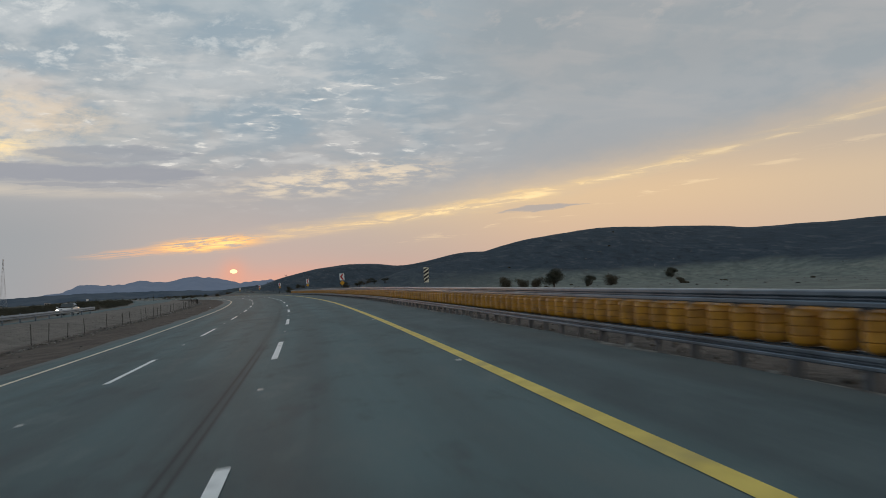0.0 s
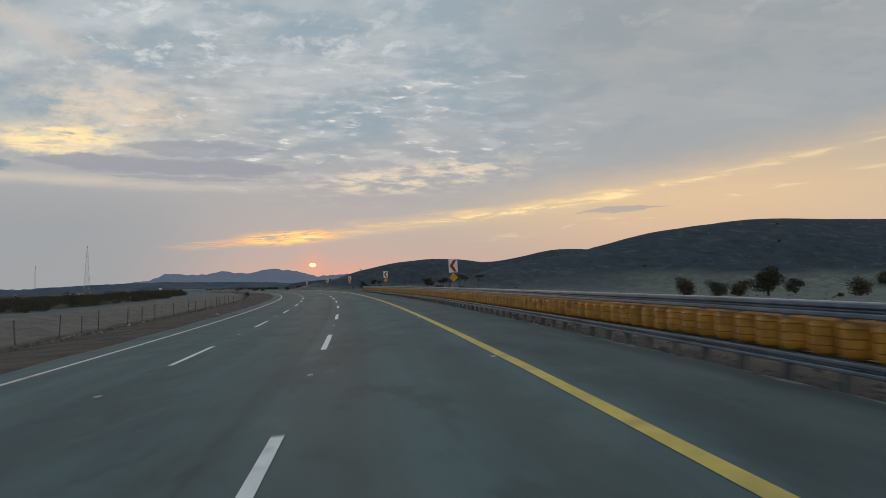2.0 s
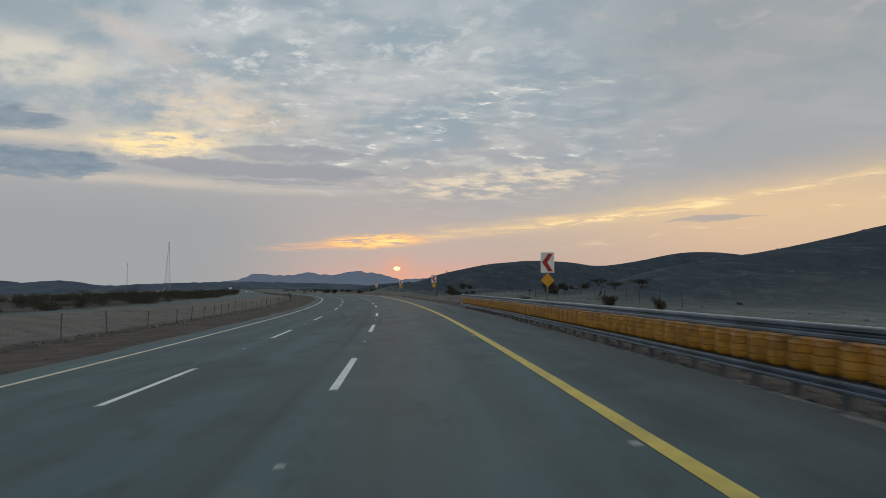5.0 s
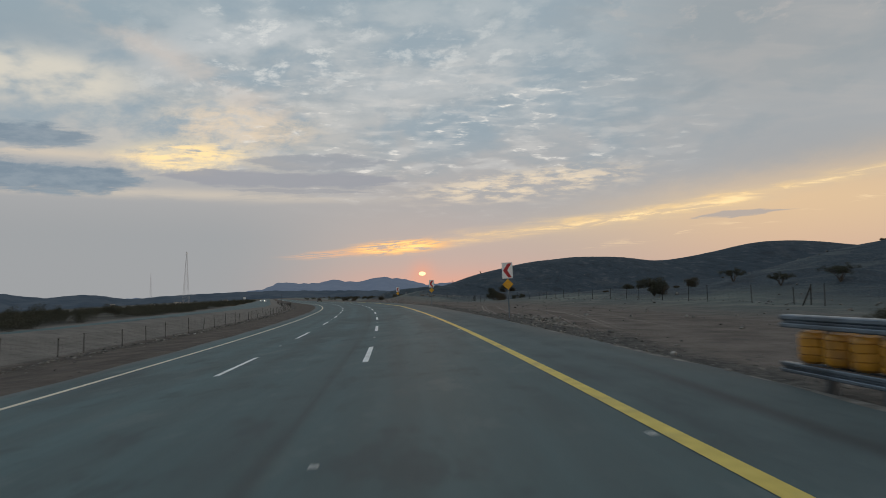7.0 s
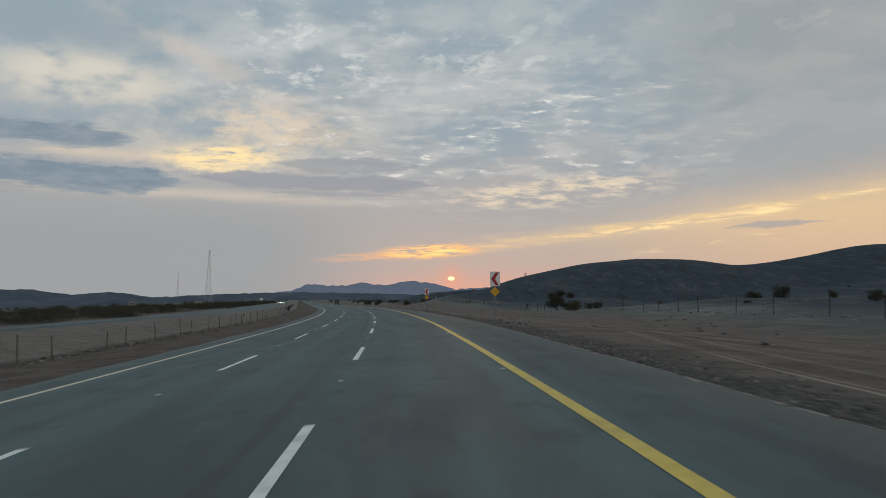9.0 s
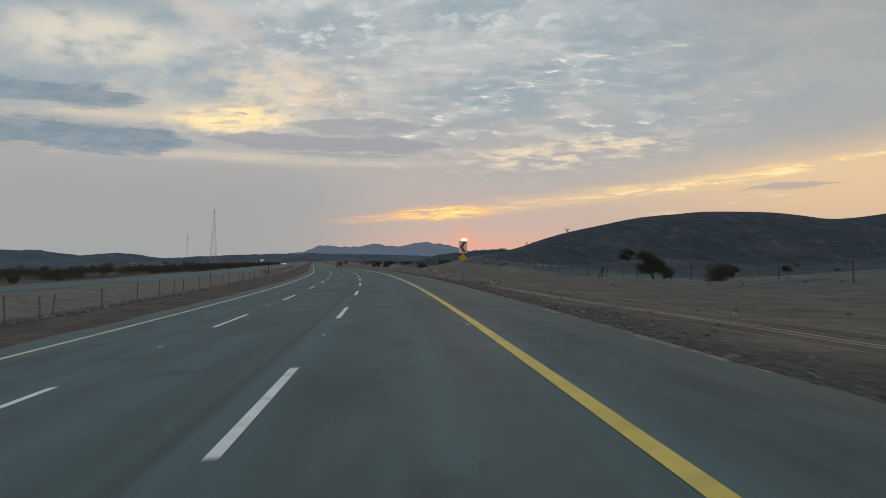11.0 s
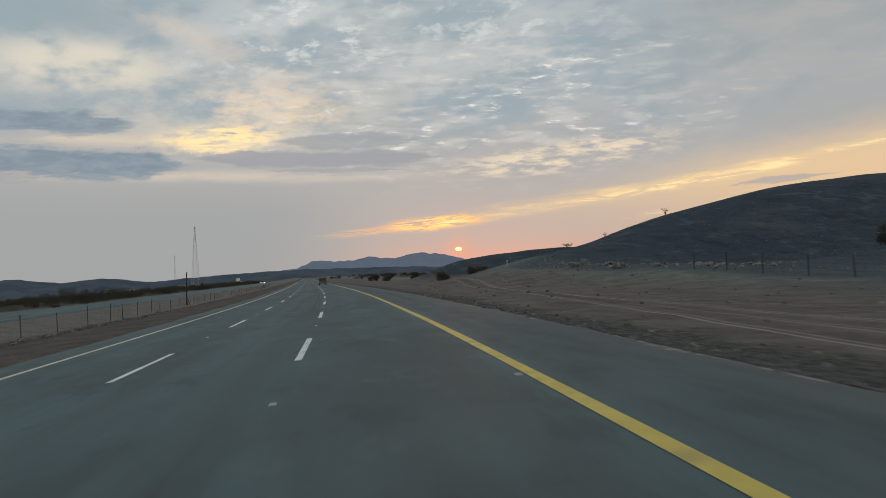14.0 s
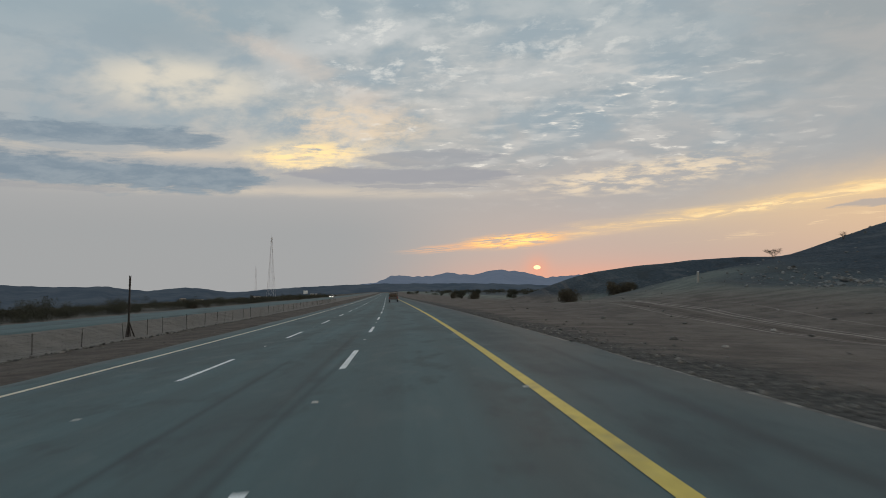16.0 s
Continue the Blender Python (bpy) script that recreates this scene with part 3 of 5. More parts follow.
# the rock itself glows faintly blue in place of haze
M_FARHILL = hazy("far_hill_rock_haze_glow", (0.06, 0.07, 0.09), (0.085, 0.095, 0.115), 140.0, (0.38, 0.50, 0.72), 0.165)
M_MIDHILL = hazy("low_hill_rock_haze_glow", (0.04, 0.047, 0.058), (0.075, 0.080, 0.088), 70.0, (0.30, 0.47, 0.68), 0.052)
M_CARPAINT = material("white_car_paint", (0.62, 0.63, 0.64), (0.70, 0.71, 0.72), 1.0, 0.25)
M_TRUCKPAINT = material("dusty_pickup_paint", (0.10, 0.09, 0.085), (0.15, 0.14, 0.13), 0.6, 0.5)
M_CARGLASS = material("dark_car_glass", (0.015, 0.018, 0.02), (0.02, 0.024, 0.026), 1.0, 0.08)
M_TYRE = material("tyre_rubber", (0.012, 0.012, 0.012), (0.025, 0.025, 0.025), 0.2, 0.85)
M_LAMP = glow("lit_headlamp", (1.0, 0.93, 0.78), 14.0)
M_TAIL = material("red_tail_lens", (0.30, 0.01, 0.01), (0.40, 0.02, 0.02), 0.2, 0.3)
M_TOWER = material("painted_mast_steel", (0.40, 0.38, 0.38), (0.55, 0.52, 0.52), 3.0, 0.6, 0.3)
M_BLOCK = material("plastered_block", (0.34, 0.33, 0.32), (0.46, 0.45, 0.43), 2.0, 0.9)
M_RUBBLE = material("pale_rubble", (0.08, 0.086, 0.092), (0.30, 0.31, 0.31), 0.3, 0.9, bump=0.02, bump_size=0.1)


# ---------------------------------------------------------------- building helpers
def mesh_from(name, verts, faces, mat=None, smooth=False):
    me = bpy.data.meshes.new(name)
    me.from_pydata([tuple(v) for v in verts], [], faces)
    if mat:
        me.materials.append(mat)
    if smooth:
        me.polygons.foreach_set("use_smooth", [True] * len(me.polygons))
    me.update()
    return me


def part(name, bm, mat, parent=None, label=""):
    """Links a bmesh as one mesh object under a thing or a part."""
    me = bpy.data.meshes.new(name)
    bmesh.ops.recalc_face_normals(bm, faces=bm.faces)
    bm.to_mesh(me)
    bm.free()
    me.materials.append(mat)
    ob = new(name, me)
    if parent is not None:
        ob.parent = parent
    return tagged(ob, label=label)


def box(bm, cx, cy, cz, sx, sy, sz, m=None, bevel=0.0):
    r = bmesh.ops.create_cube(bm, size=1.0, matrix=(m or Matrix()) @ Matrix.Translation((cx, cy, cz)) @ Matrix.Diagonal((sx, sy, sz, 1)))
    if bevel:
        edges = {e for v in r["verts"] for e in v.link_edges}
        bmesh.ops.bevel(bm, geom=list(edges), offset=bevel, segments=1, affect="EDGES")
    return bm


def rod(bm, a, b, r0, r1=None, n=8):
    a, b = Vector(a), Vector(b)
    if (b - a).length < 1e-6:
        return bm
    m = Matrix.Translation((a + b) / 2) @ (b - a).to_track_quat("Z", "Y").to_matrix().to_4x4()
    bmesh.ops.create_cone(bm, cap_ends=True, segments=n, radius1=r0, radius2=r0 if r1 is None else r1, depth=(b - a).length, matrix=m)
    return bm


def plate(bm, pts, thick):
    """A flat outline in the x-z plane given a thickness along y."""
    front = [bm.verts.new((x, -thick / 2, z)) for x, z in pts]
    back = [bm.verts.new((x, thick / 2, z)) for x, z in pts]
    bm.faces.new(front)
    bm.faces.new(back[::-1])
    n = len(pts)
    for i in range(n):
        bm.faces.new((front[i], front[(i + 1) % n], back[(i + 1) % n], back[i]))
    return bm


def sweep(bm, profile, stations, at):
    """A profile of (d, up) points carried along the road."""
    rings = []
    for s in stations:
        rings.append([bm.verts.new(at(s, d, up)) for d, up in profile])
    n = len(profile)
    for a, b in zip(rings, rings[1:]):
        for i in range(n):
            bm.faces.new((a[i], a[(i + 1) % n], b[(i + 1) % n], b[i]))
    bm.faces.new(rings[0][::-1])
    bm.faces.new(rings[-1])
    return bm


def lay_attribute(me, values):
    at = me.attributes.new("lay", "FLOAT_VECTOR", "POINT")
    at.data.foreach_set("vector", np.asarray(values, dtype=np.float32).ravel())


# ---------------------------------------------------------------- ground and road
def build_ground():
    turn = radians(22.0)
    ux, uy = -math.sin(turn), math.cos(turn)
    vx, vy = math.cos(turn), math.sin(turn)
    au, av = AX * ux + AY * uy, AX * vx + AY * vy
    us = np.concatenate([[-4200, -2500, -1400, -700, -350, -200], np.arange(-120, 640, 2.6), np.arange(640, 900, 8), np.geomspace(900, 4300, 40)])
    offs = np.concatenate([-np.geomspace(4300, 130, 34), np.arange(-126, -44, 6), np.arange(-44, -26, 1.5), np.arange(-26, -10, 0.8), np.arange(-10, 2, 3.0),
                           np.arange(2, 12, 0.6), np.arange(12, 40, 1.5), np.arange(40, 240, 3.2), np.geomspace(244, 4300, 36)])
    v0 = np.interp(us, au, av)
    U, O = np.meshgrid(us, offs, indexing="ij")
    V = v0[:, None] + O
    X, Y = U * ux + V * vx, U * uy + V * vy
    x, y = X.ravel(), Y.ravel()
    s, d = road_coords(x, y)
    z = land_z(s, d, x, y)
    under = smoothstep(d, -12.9, -12.2) * (1 - smoothstep(d, 2.2, 3.0))
    z = z - 0.12 * under
    nu, no = U.shape
    i = np.arange((nu - 1) * (no - 1))
    r, c = i // (no - 1), i % (no - 1)
    a = r * no + c
    faces = np.stack([a, a + 1, a + no + 1, a + no], 1)
    me = mesh_from("ground", np.stack([x, y, z], 1), faces[:, ::-1].tolist(), M_LAND, True)
    lay_attribute(me, np.stack([d, s, hill_height(x, y) * smoothstep(d, 4, 26)], 1))
    if me.polygons[0].normal.z < 0:
        me.flip_normals()
    return tagged(new("ground", me), "brown desert sand and grey gravel rising to dark stony hills", "ground", kind="structure")


def ribbon(name, stations, cols, up, mat, jag=0.0, where=road_z, draw_in=0.0):
    """A sheet along the road between the distances in cols."""
    ss, dd = np.meshgrid(np.asarray(stations, float), np.asarray(cols, float), indexing="ij")
    dd -= draw_in * smoothstep(ss, 352, 374)
    if jag:
        dd[:, -1] += jag * (wave(ss[:, -1], ss[:, -1] * 0.3, 2.2) + 0.7 * wave(ss[:, -1], ss[:, -1] * 0.2, 0.8, 2.0))
        dd[:, 0] += jag * wave(ss[:, 0], ss[:, 0] * 0.3, 3.0, 4.0)
    x, y = plan(ss.ravel(), dd.ravel())
    z = where(ss.ravel(), dd.ravel()) + up
    n, k = ss.shape
    faces = [(r * k + c, r * k + c + 1, (r + 1) * k + c + 1, (r + 1) * k + c) for r in range(n - 1) for c in range(k - 1)]
    me = mesh_from(name, np.stack([x, y, z], 1), faces, mat, True)
    lay_attribute(me, np.stack([dd.ravel(), ss.ravel(), np.zeros(ss.size)], 1))
    if me.polygons[0].normal.z < 0:
        me.flip_normals()
    return new(name, me)


ground = build_ground()
road = tagged(ribbon("road", np.concatenate([np.arange(-100, 600, 1.0), np.arange(600, 1500, 8.0)]),
                     (-12.4, -11.6, -10.9, -9, -7.3, -5.5, -3.6, -1.8, 0, 0.6, 1.2, 1.8, 2.4, 2.75), 0.0, M_ASPHALT, 0.17),
              "worn grey asphalt carriageway with skid marks", "road", kind="structure")
def skirt_z(s, d):
    return road_z(s, d) - 0.015 - 0.30 * smoothstep(d, 2.92, 3.28)


edge_skirt = tagged(ribbon("road_edge", np.arange(-100, 600, 1.0), (2.30, 2.90, 3.05, 3.30), 0.0, M_STONE, 0.06, skirt_z), "crumbled gravel edge of the asphalt", "road edge", kind="structure")


def far_road_z(s, d):
    return road_z(s, -17.0 + 0 * d) + far_level(s) + 0.06 - far_tilt(s) * np.clip(-d - 25.0, 0, 12) - 0.4 * smoothstep(np.abs(d + 30.6), 5.75, 6.2)


far_road = tagged(ribbon("road_far", np.concatenate([np.arange(-100, 700, 3.0), np.arange(700, 1500, 10.0)]), (-36.8, -36.3, -33, -29, -26, -24.9, -24.4), 0.0, M_ASPHALT, 0.12, far_road_z),
                  "grey asphalt carriageway for oncoming traffic", "road", kind="structure")
yellow_line = tagged(ribbon("edge_line_yellow", np.concatenate([np.arange(-100, 600, 1.0), np.arange(600, 1500, 8.0)]), (-0.10, 0.10), 0.006, M_YELLOW, 0.004, road_z, 0.06),
                     "solid yellow painted line along the outer lane", "road marking", kind="structure")
pale_line = tagged(ribbon("edge_line_pale", np.concatenate([np.arange(-100, 600, 1.0), np.arange(600, 1500, 8.0)]), (-10.96, -10.76), 0.006, M_PALE, 0.004),
                   "faded pale yellow line along the median verge", "road marking", kind="structure")


def lane_dashes():
    for d, phase, gap in ((-3.606, 7.43, 6.23), (-7.306, 7.19, 6.36)):
        tops = [phase + 16.3225 * i for i in range(-5, 11)] + [phase + gap + 16.3225 * i for i in range(11, 60)]
        for s1 in tops:
            ob = ribbon("lane_dash", np.linspace(s1 - 5.56, s1, 7), (d - 0.075, d + 0.075), 0.006, M_WHITE)
            tagged(ob, "white painted lane dash on grey asphalt", "road marking", "lane dashes", "structure")


lane_dashes()


# ---------------------------------------------------------------- roller barrier
def barrier_at(s, d, up):
    x, y = plan(s, d)
    sag = float(np.interp(s, (0, 60, 100, 150, 180), (-0.02, 0.0, 0.02, -0.06, -0.05)))
    return (float(x), float(y), float(road_z(s, d)) + up + sag)


def build_roller_barrier():
    first, last, pitch, d0 = -58.0, 180.0, 0.65, 3.42
    base = new("roller_barrier")
    tagged(base, "steel crash barrier with a row of amber plastic rollers", "crash barrier")
    stations = np.arange(first, last + 0.1, 2.0)

    def beam(name, up, h, d):
        """A folded steel beam with two corrugations."""
        w = 0.075
        front = [(0.0, 0.0), (-0.85, 0.03), (-1.0, 0.10), (-1.0, 0.30), (-0.9, 0.36), (-0.3, 0.45), (-0.3, 0.55), (-0.9, 0.64), (-1.0, 0.70), (-1.0, 0.90), (-0.85, 0.97), (0.0, 1.0)]
        prof = [(d - 0.02 + w * a, up + h * b) for a, b in front] + [(d + 0.02, up + h), (d + 0.02, up)]
        return part(name, sweep(bmesh.new(), prof, stations, barrier_at), M_STEEL, base)

    beam("top_rail", 0.822, 0.205, d0 - 0.10)
    beam("top_rail", 0.74, 0.175, d0 + 0.32)
    beam("bottom_rail", 0.135, 0.165, d0 - 0.10)
    beam("bottom_rail", 0.14, 0.145, d0 + 0.32)
    # added strip that draws the bright sky reflection along the top rail
    dd = d0 - 0.165
    part("rail_sheen", sweep(bmesh.new(), [(dd + 0.04, 1.022), (dd + 0.075, 1.026), (dd + 0.075, 1.034), (dd + 0.04, 1.030)], stations, barrier_at), M_SHEEN, base, "thin pale strip drawn as sky sheen on the rail edge")

    prof = [(0.02, 0.0), (0.17, 0.0), (0.225, 0.035), (0.245, 0.08), (0.243, 0.128), (0.232, 0.133), (0.232, 0.139), (0.243, 0.144), (0.242, 0.248), (0.231, 0.253), (0.231, 0.260), (0.242, 0.265), (0.243, 0.368), (0.232, 0.373), (0.232, 0.380),
            (0.243, 0.385), (0.240, 0.425), (0.215, 0.465), (0.170, 0.488), (0.110, 0.495), (0.075, 0.50), (0.075, 0.565), (0.02, 0.565)]
    n = 18
    verts = [(r * 1.08 * math.cos(2 * math.pi * i / n), r * 1.08 * math.sin(2 * math.pi * i / n), z) for r, z in prof for i in range(n)]
    faces = [(k * n + i, k * n + (i + 1) % n, (k + 1) * n + (i + 1) % n, (k + 1) * n + i) for k in range(len(prof) - 1) for i in range(n)]
    faces.append(tuple(range(n))[::-1])
    roller_mesh = mesh_from("roller", verts, faces, M_ROLLER, True)
    roller_mesh.set_sharp_from_angle(angle=radians(30))
    roller_mesh.materials.append(M_BAND)
    for p in roller_mesh.polygons:
        if p.index // n in (5, 9, 13) and p.index < (len(prof) - 1) * n:
            p.material_index = 1

    post_bm = bmesh.new()
    box(post_bm, 0, 0, 0.38, 0.12, 0.11, 1.28)
    box(post_bm, 0, 0, -0.17, 0.22, 0.22, 0.03)
    post_mesh = bpy.data.meshes.new("post")
    post_bm.to_mesh(post_mesh)
    post_bm.free()
    post_mesh.materials.append(M_STEEL)

    count = int((last - first) / pitch)
    rest_v, rest_f = [], []
    rnd = random.Random(3)
    for i in range(count):
        s = last - 0.55 - i * pitch
        x, y, z = barrier_at(s, d0 + 0.10, 0.31)
        if i < 300:
            ob = new("roller", roller_mesh)
            ob.matrix_basis = pose(x, y, z, rnd.uniform(-1.2, 1.2), rnd.uniform(-1.2, 1.2), rnd.uniform(0, 360))
            ob.parent = base
        else:
            k = len(rest_v)
            rest_v += [(a + x, b + y, c + z) for a, b, c in verts]
            rest_f += [tuple(j + k for j in f) for f in faces]
        if i % 2 == 0:
            s2 = s - pitch / 2
            px, py, pz = barrier_at(s2, d0 + 0.11, -0.03)
            post = new("post", post_mesh)
            post.matrix_basis = pose(px, py, pz, 0, 0, heading(s2))
            post.parent = base
    if rest_v:
        ob = new("roller_row", mesh_from("roller_row", rest_v, rest_f, M_ROLLER, True))
        ob.data.set_sharp_from_angle(angle=radians(24))
        ob.parent = base
        tagged(ob, "amber rollers further along the barrier", kind="stuff")
    return base


build_roller_barrier()


# ---------------------------------------------------------------- signs
def chevron_sign(s, d, up, lean, wide=0.62, high=0.92, diamond=True, turn=0.0):
    base = new("chevron_sign")
    g = ground_point(s, d)
    base.matrix_basis = pose(g.x, g.y, g.z, 0, lean, heading(s) + turn)
    tagged(base, "red chevron sign over an amber diamond on a steel post", "road sign", "curve chevrons")
    zc = up
    part("post", rod(bmesh.new(), (0, 0.05, -0.3), (0, 0.05, zc + high / 2 - 0.05), 0.038, n=10), M_STEEL, base)
    w, h = wide / 2, high / 2
    panel = part("panel", plate(bmesh.new(), [(-w, zc - h), (w, zc - h), (w, zc + h), (-w, zc + h)], 0.02), M_SIGNWHITE, base)
    cw = w * 0.80
    bm = plate(bmesh.new(), [(cw, zc - h * 0.88), (cw * 0.15, zc - h * 0.88), (-cw, zc), (cw * 0.15, zc + h * 0.88), (cw, zc + h * 0.88), (-cw * 0.02, zc)], 0.006)
    bmesh.ops.translate(bm, vec=(0, -0.014, 0), verts=bm.verts)
    part("chevron", bm, M_SIGNRED, panel, "red chevron pointing along the bend")
    if diamond:
        dz, r = zc - h - 0.34, 0.32
        part("diamond", plate(bmesh.new(), [(0, dz - r), (r, dz), (0, dz + r), (-r, dz)], 0.02), M_SIGNAMBER, base, "amber diamond plate")
    bm = bmesh.new()
    box(bm, 0, 0.03, zc + h * 0.6, wide * 0.7, 0.025, 0.04)
    box(bm, 0, 0.03, zc - h * 0.6, wide * 0.7, 0.025, 0.04)
    part("bracket", bm, M_STEEL, base)
    return base


for s, d, lean in ((98.2, 4.35, -2.6), (153.2, 4.3, -1.5), (210.9, 4.0, -2.4), (261.8, 4.0, -1.0), (318.9, 4.2, -0.3)):
    chevron_sign(s, d, 2.76 if s < 100 else 2.90 if s < 185 else 2.72, lean)


def hazard_marker(s, d):
    base = new("hazard_marker")
    g = ground_point(s, d)
    base.matrix_basis = pose(g.x, g.y, g.z, 0, 0, heading(s) - 8)
    tagged(base, "narrow board with black and pale diagonal stripes behind the barrier", "road sign")
    w, z0, z1 = 0.155, 1.50, 2.42
    part("post", rod(bmesh.new(), (0, 0.04, -0.3), (0, 0.04, z1 - 0.1), 0.035, n=10), M_STEEL, base)
    panel = part("panel", plate(bmesh.new(), [(-w, z0), (w, z0), (w, z1), (-w, z1)], 0.02), M_STRIPE, base)
    for i in range(4):
        a = z0 + 0.01 + i * 0.225
        bm = plate(bmesh.new(), [(-w + 0.005, a), (-w + 0.005, a + 0.13), (w - 0.005, min(a + 0.34, z1 - 0.005)), (w - 0.005, min(a + 0.21, z1 - 0.006))], 0.006)
        bmesh.ops.translate(bm, vec=(0, -0.014, 0), verts=bm.verts)
        part("stripe", bm, M_BLACK, panel)
    return base


hazard_marker(44.0, 4.6)


# ---------------------------------------------------------------- distant hills, mast
def far_range(name, dist, profile, mat, label, rough, seed):
    """A ridge line far off; profile: (azimuth, elevation) in degrees seen from the middle of the way."""
    ox, oy, oz = -60.0, 200.0, 2.0
    profile = sorted(profile)
    az = np.linspace(profile[0][0], profile[-1][0], 420)
    el = np.interp(az, [p[0] for p in profile], [p[1] for p in profile])
    el = el + rough * (0.6 * wave(az, az * 0, 0.55, seed) + 0.4 * wave(az, az * 0, 0.19, seed + 2))
    verts, rows = [], 7
    for j in range(rows):
        f = j / (rows - 1)
        r = dist * (0.80 + 0.20 * f)
        for a, e in zip(az, el):
            top = dist * math.tan(radians(e)) + oz
            low = -48.0
            fold = 1 + 0.008 * math.sin(a * 2.1 + j * 0.7) + 0.003 * math.sin(a * 6.0 + j * 0.5)
            rr = r * fold if 0 < j < rows - 1 else r
            verts.append((ox - math.sin(radians(a)) * rr, oy + math.cos(radians(a)) * rr, low + (top - low) * (f ** 0.8)))
    for a, e in zip(az, el):
        verts.append((ox - math.sin(radians(a)) * dist * 1.12, oy + math.cos(radians(a)) * dist * 1.12, -48.0))
    n = len(az)
    faces = [(j * n + i, j * n + i + 1, (j + 1) * n + i + 1, (j + 1) * n + i) for j in range(rows) for i in range(n - 1)]
    return tagged(new(name, mesh_from(name, verts, faces, mat, True)), label, "hills", kind="structure")


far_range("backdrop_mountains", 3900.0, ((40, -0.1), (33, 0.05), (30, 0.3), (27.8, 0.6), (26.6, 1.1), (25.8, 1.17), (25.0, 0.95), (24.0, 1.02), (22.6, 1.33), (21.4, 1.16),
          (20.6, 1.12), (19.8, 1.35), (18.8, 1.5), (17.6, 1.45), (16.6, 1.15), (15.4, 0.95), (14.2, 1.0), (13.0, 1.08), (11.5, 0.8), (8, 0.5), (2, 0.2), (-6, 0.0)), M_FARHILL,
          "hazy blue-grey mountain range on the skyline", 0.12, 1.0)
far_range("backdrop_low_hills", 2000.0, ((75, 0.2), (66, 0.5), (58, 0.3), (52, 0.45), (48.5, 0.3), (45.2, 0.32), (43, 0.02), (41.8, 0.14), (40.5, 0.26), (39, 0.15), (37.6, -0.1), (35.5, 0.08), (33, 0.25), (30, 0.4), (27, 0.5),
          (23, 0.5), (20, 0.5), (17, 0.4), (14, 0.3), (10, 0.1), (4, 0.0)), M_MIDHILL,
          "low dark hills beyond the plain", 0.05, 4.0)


def height_at(x, y):
    s, d = road_coords(x, y)
    return float(land_z(s, d, np.array([float(x)]), np.array([float(y)]))[0])


def lattice_mast(x, y, high, foot, thick, label):
    base = new("lattice_mast")
    base.matrix_basis = pose(x, y, height_at(x, y) - 0.2, 0, 0, 20)
    tagged(base, label, "radio mast")
    levels = 16

    def corner(k, f):
        r = foot * (1 - f) ** 1.15 * 0.5 + 0.45
        return Vector(((r if k in (0, 3) else -r), (r if k in (0, 1) else -r), high * f))
    for k in range(4):
        bm = bmesh.new()
        for i in range(levels):
            rod(bm, corner(k, i / levels), corner(k, (i + 1) / levels), thick, n=5)
        part("leg", bm, M_TOWER, base)
    bm = bmesh.new()
    for i in range(levels):
        for k in range(4):
            a, b = i / levels, (i + 1) / levels
            rod(bm, corner(k, a), corner((k + 1) % 4, b), thick * 0.45, n=4)
            rod(bm, corner((k + 1) % 4, a), corner(k, b), thick * 0.45, n=4)
            rod(bm, corner(k, a), corner((k + 1) % 4, a), thick * 0.45, n=4)
    part("bracing", bm, M_TOWER, base)
    for zz, an in ((high * 0.97, 0), (high * 0.93, 120), (high * 0.985, 240), (high * 0.8, 60)):
        bm = bmesh.new()
        m = pose(0, 0, zz, 0, 0, an)
        box(bm, 0.9, 0, 0, 0.3, 0.5, 2.2, m, 0.05)
        part("antenna", bm, M_SIGNWHITE, base)
    part("lightning_rod", rod(bmesh.new(), (0, 0, high), (0, 0, high + 4), 0.08, 0.03, 6), M_TOWER, base)
    return base


lattice_mast(-652.0, 1090.0, 67.0 - height_at(-652.0, 1090.0), 8.0, 0.085, "tall tapering steel lattice mast with antennas on the plain")
lattice_mast(-1330.0, 1950.0, 66.0 - height_at(-1330.0, 1950.0), 5.0, 0.07, "slender lattice mast far off on the plain")


# ---------------------------------------------------------------- road studs
def road_studs():
    bm = bmesh.new()
    lo = [bm.verts.new((sx * 0.055, sy * 0.05, 0.0)) for sx, sy in ((-1, -1), (1, -1), (1, 1), (-1, 1))]
    hi = [bm.verts.new((sx * 0.042, sy * 0.022, 0.02)) for sx, sy in ((-1, -1), (1, -1), (1, 1), (-1, 1))]
    bm.faces.new(hi)
    for i in range(4):
        bm.faces.new((lo[i], lo[(i + 1) % 4], hi[(i + 1) % 4], hi[i]))
    me = bpy.data.meshes.new("road_stud")
    bm.to_mesh(me)
    bm.free()
    me.materials.append(M_STUD)
    spots = [12.9 + 16.3225 * i for i in range(-4, 11)] + [19.1 + 16.3225 * i for i in range(11, 34)]
    for s in spots:
        for d in (-3.61, -7.34, -0.19):
            p = road_point(s, d, 0.001)
            ob = new("road_stud", me)
            ob.matrix_basis = pose(p.x, p.y, p.z, 0, math.degrees(-math.atan(float(np.interp(s, E_AT, E_VAL)))), heading(s)) @ Matrix.Scale(0.95, 4)
            tagged(ob, "small white reflective stud glued to the asphalt", "road stud", "road studs")


road_studs()


# ---------------------------------------------------------------- fences
def strand(bm, pts, r=0.006):
    for a, b in zip(pts, pts[1:]):
        rod(bm, a, b, r, n=3)


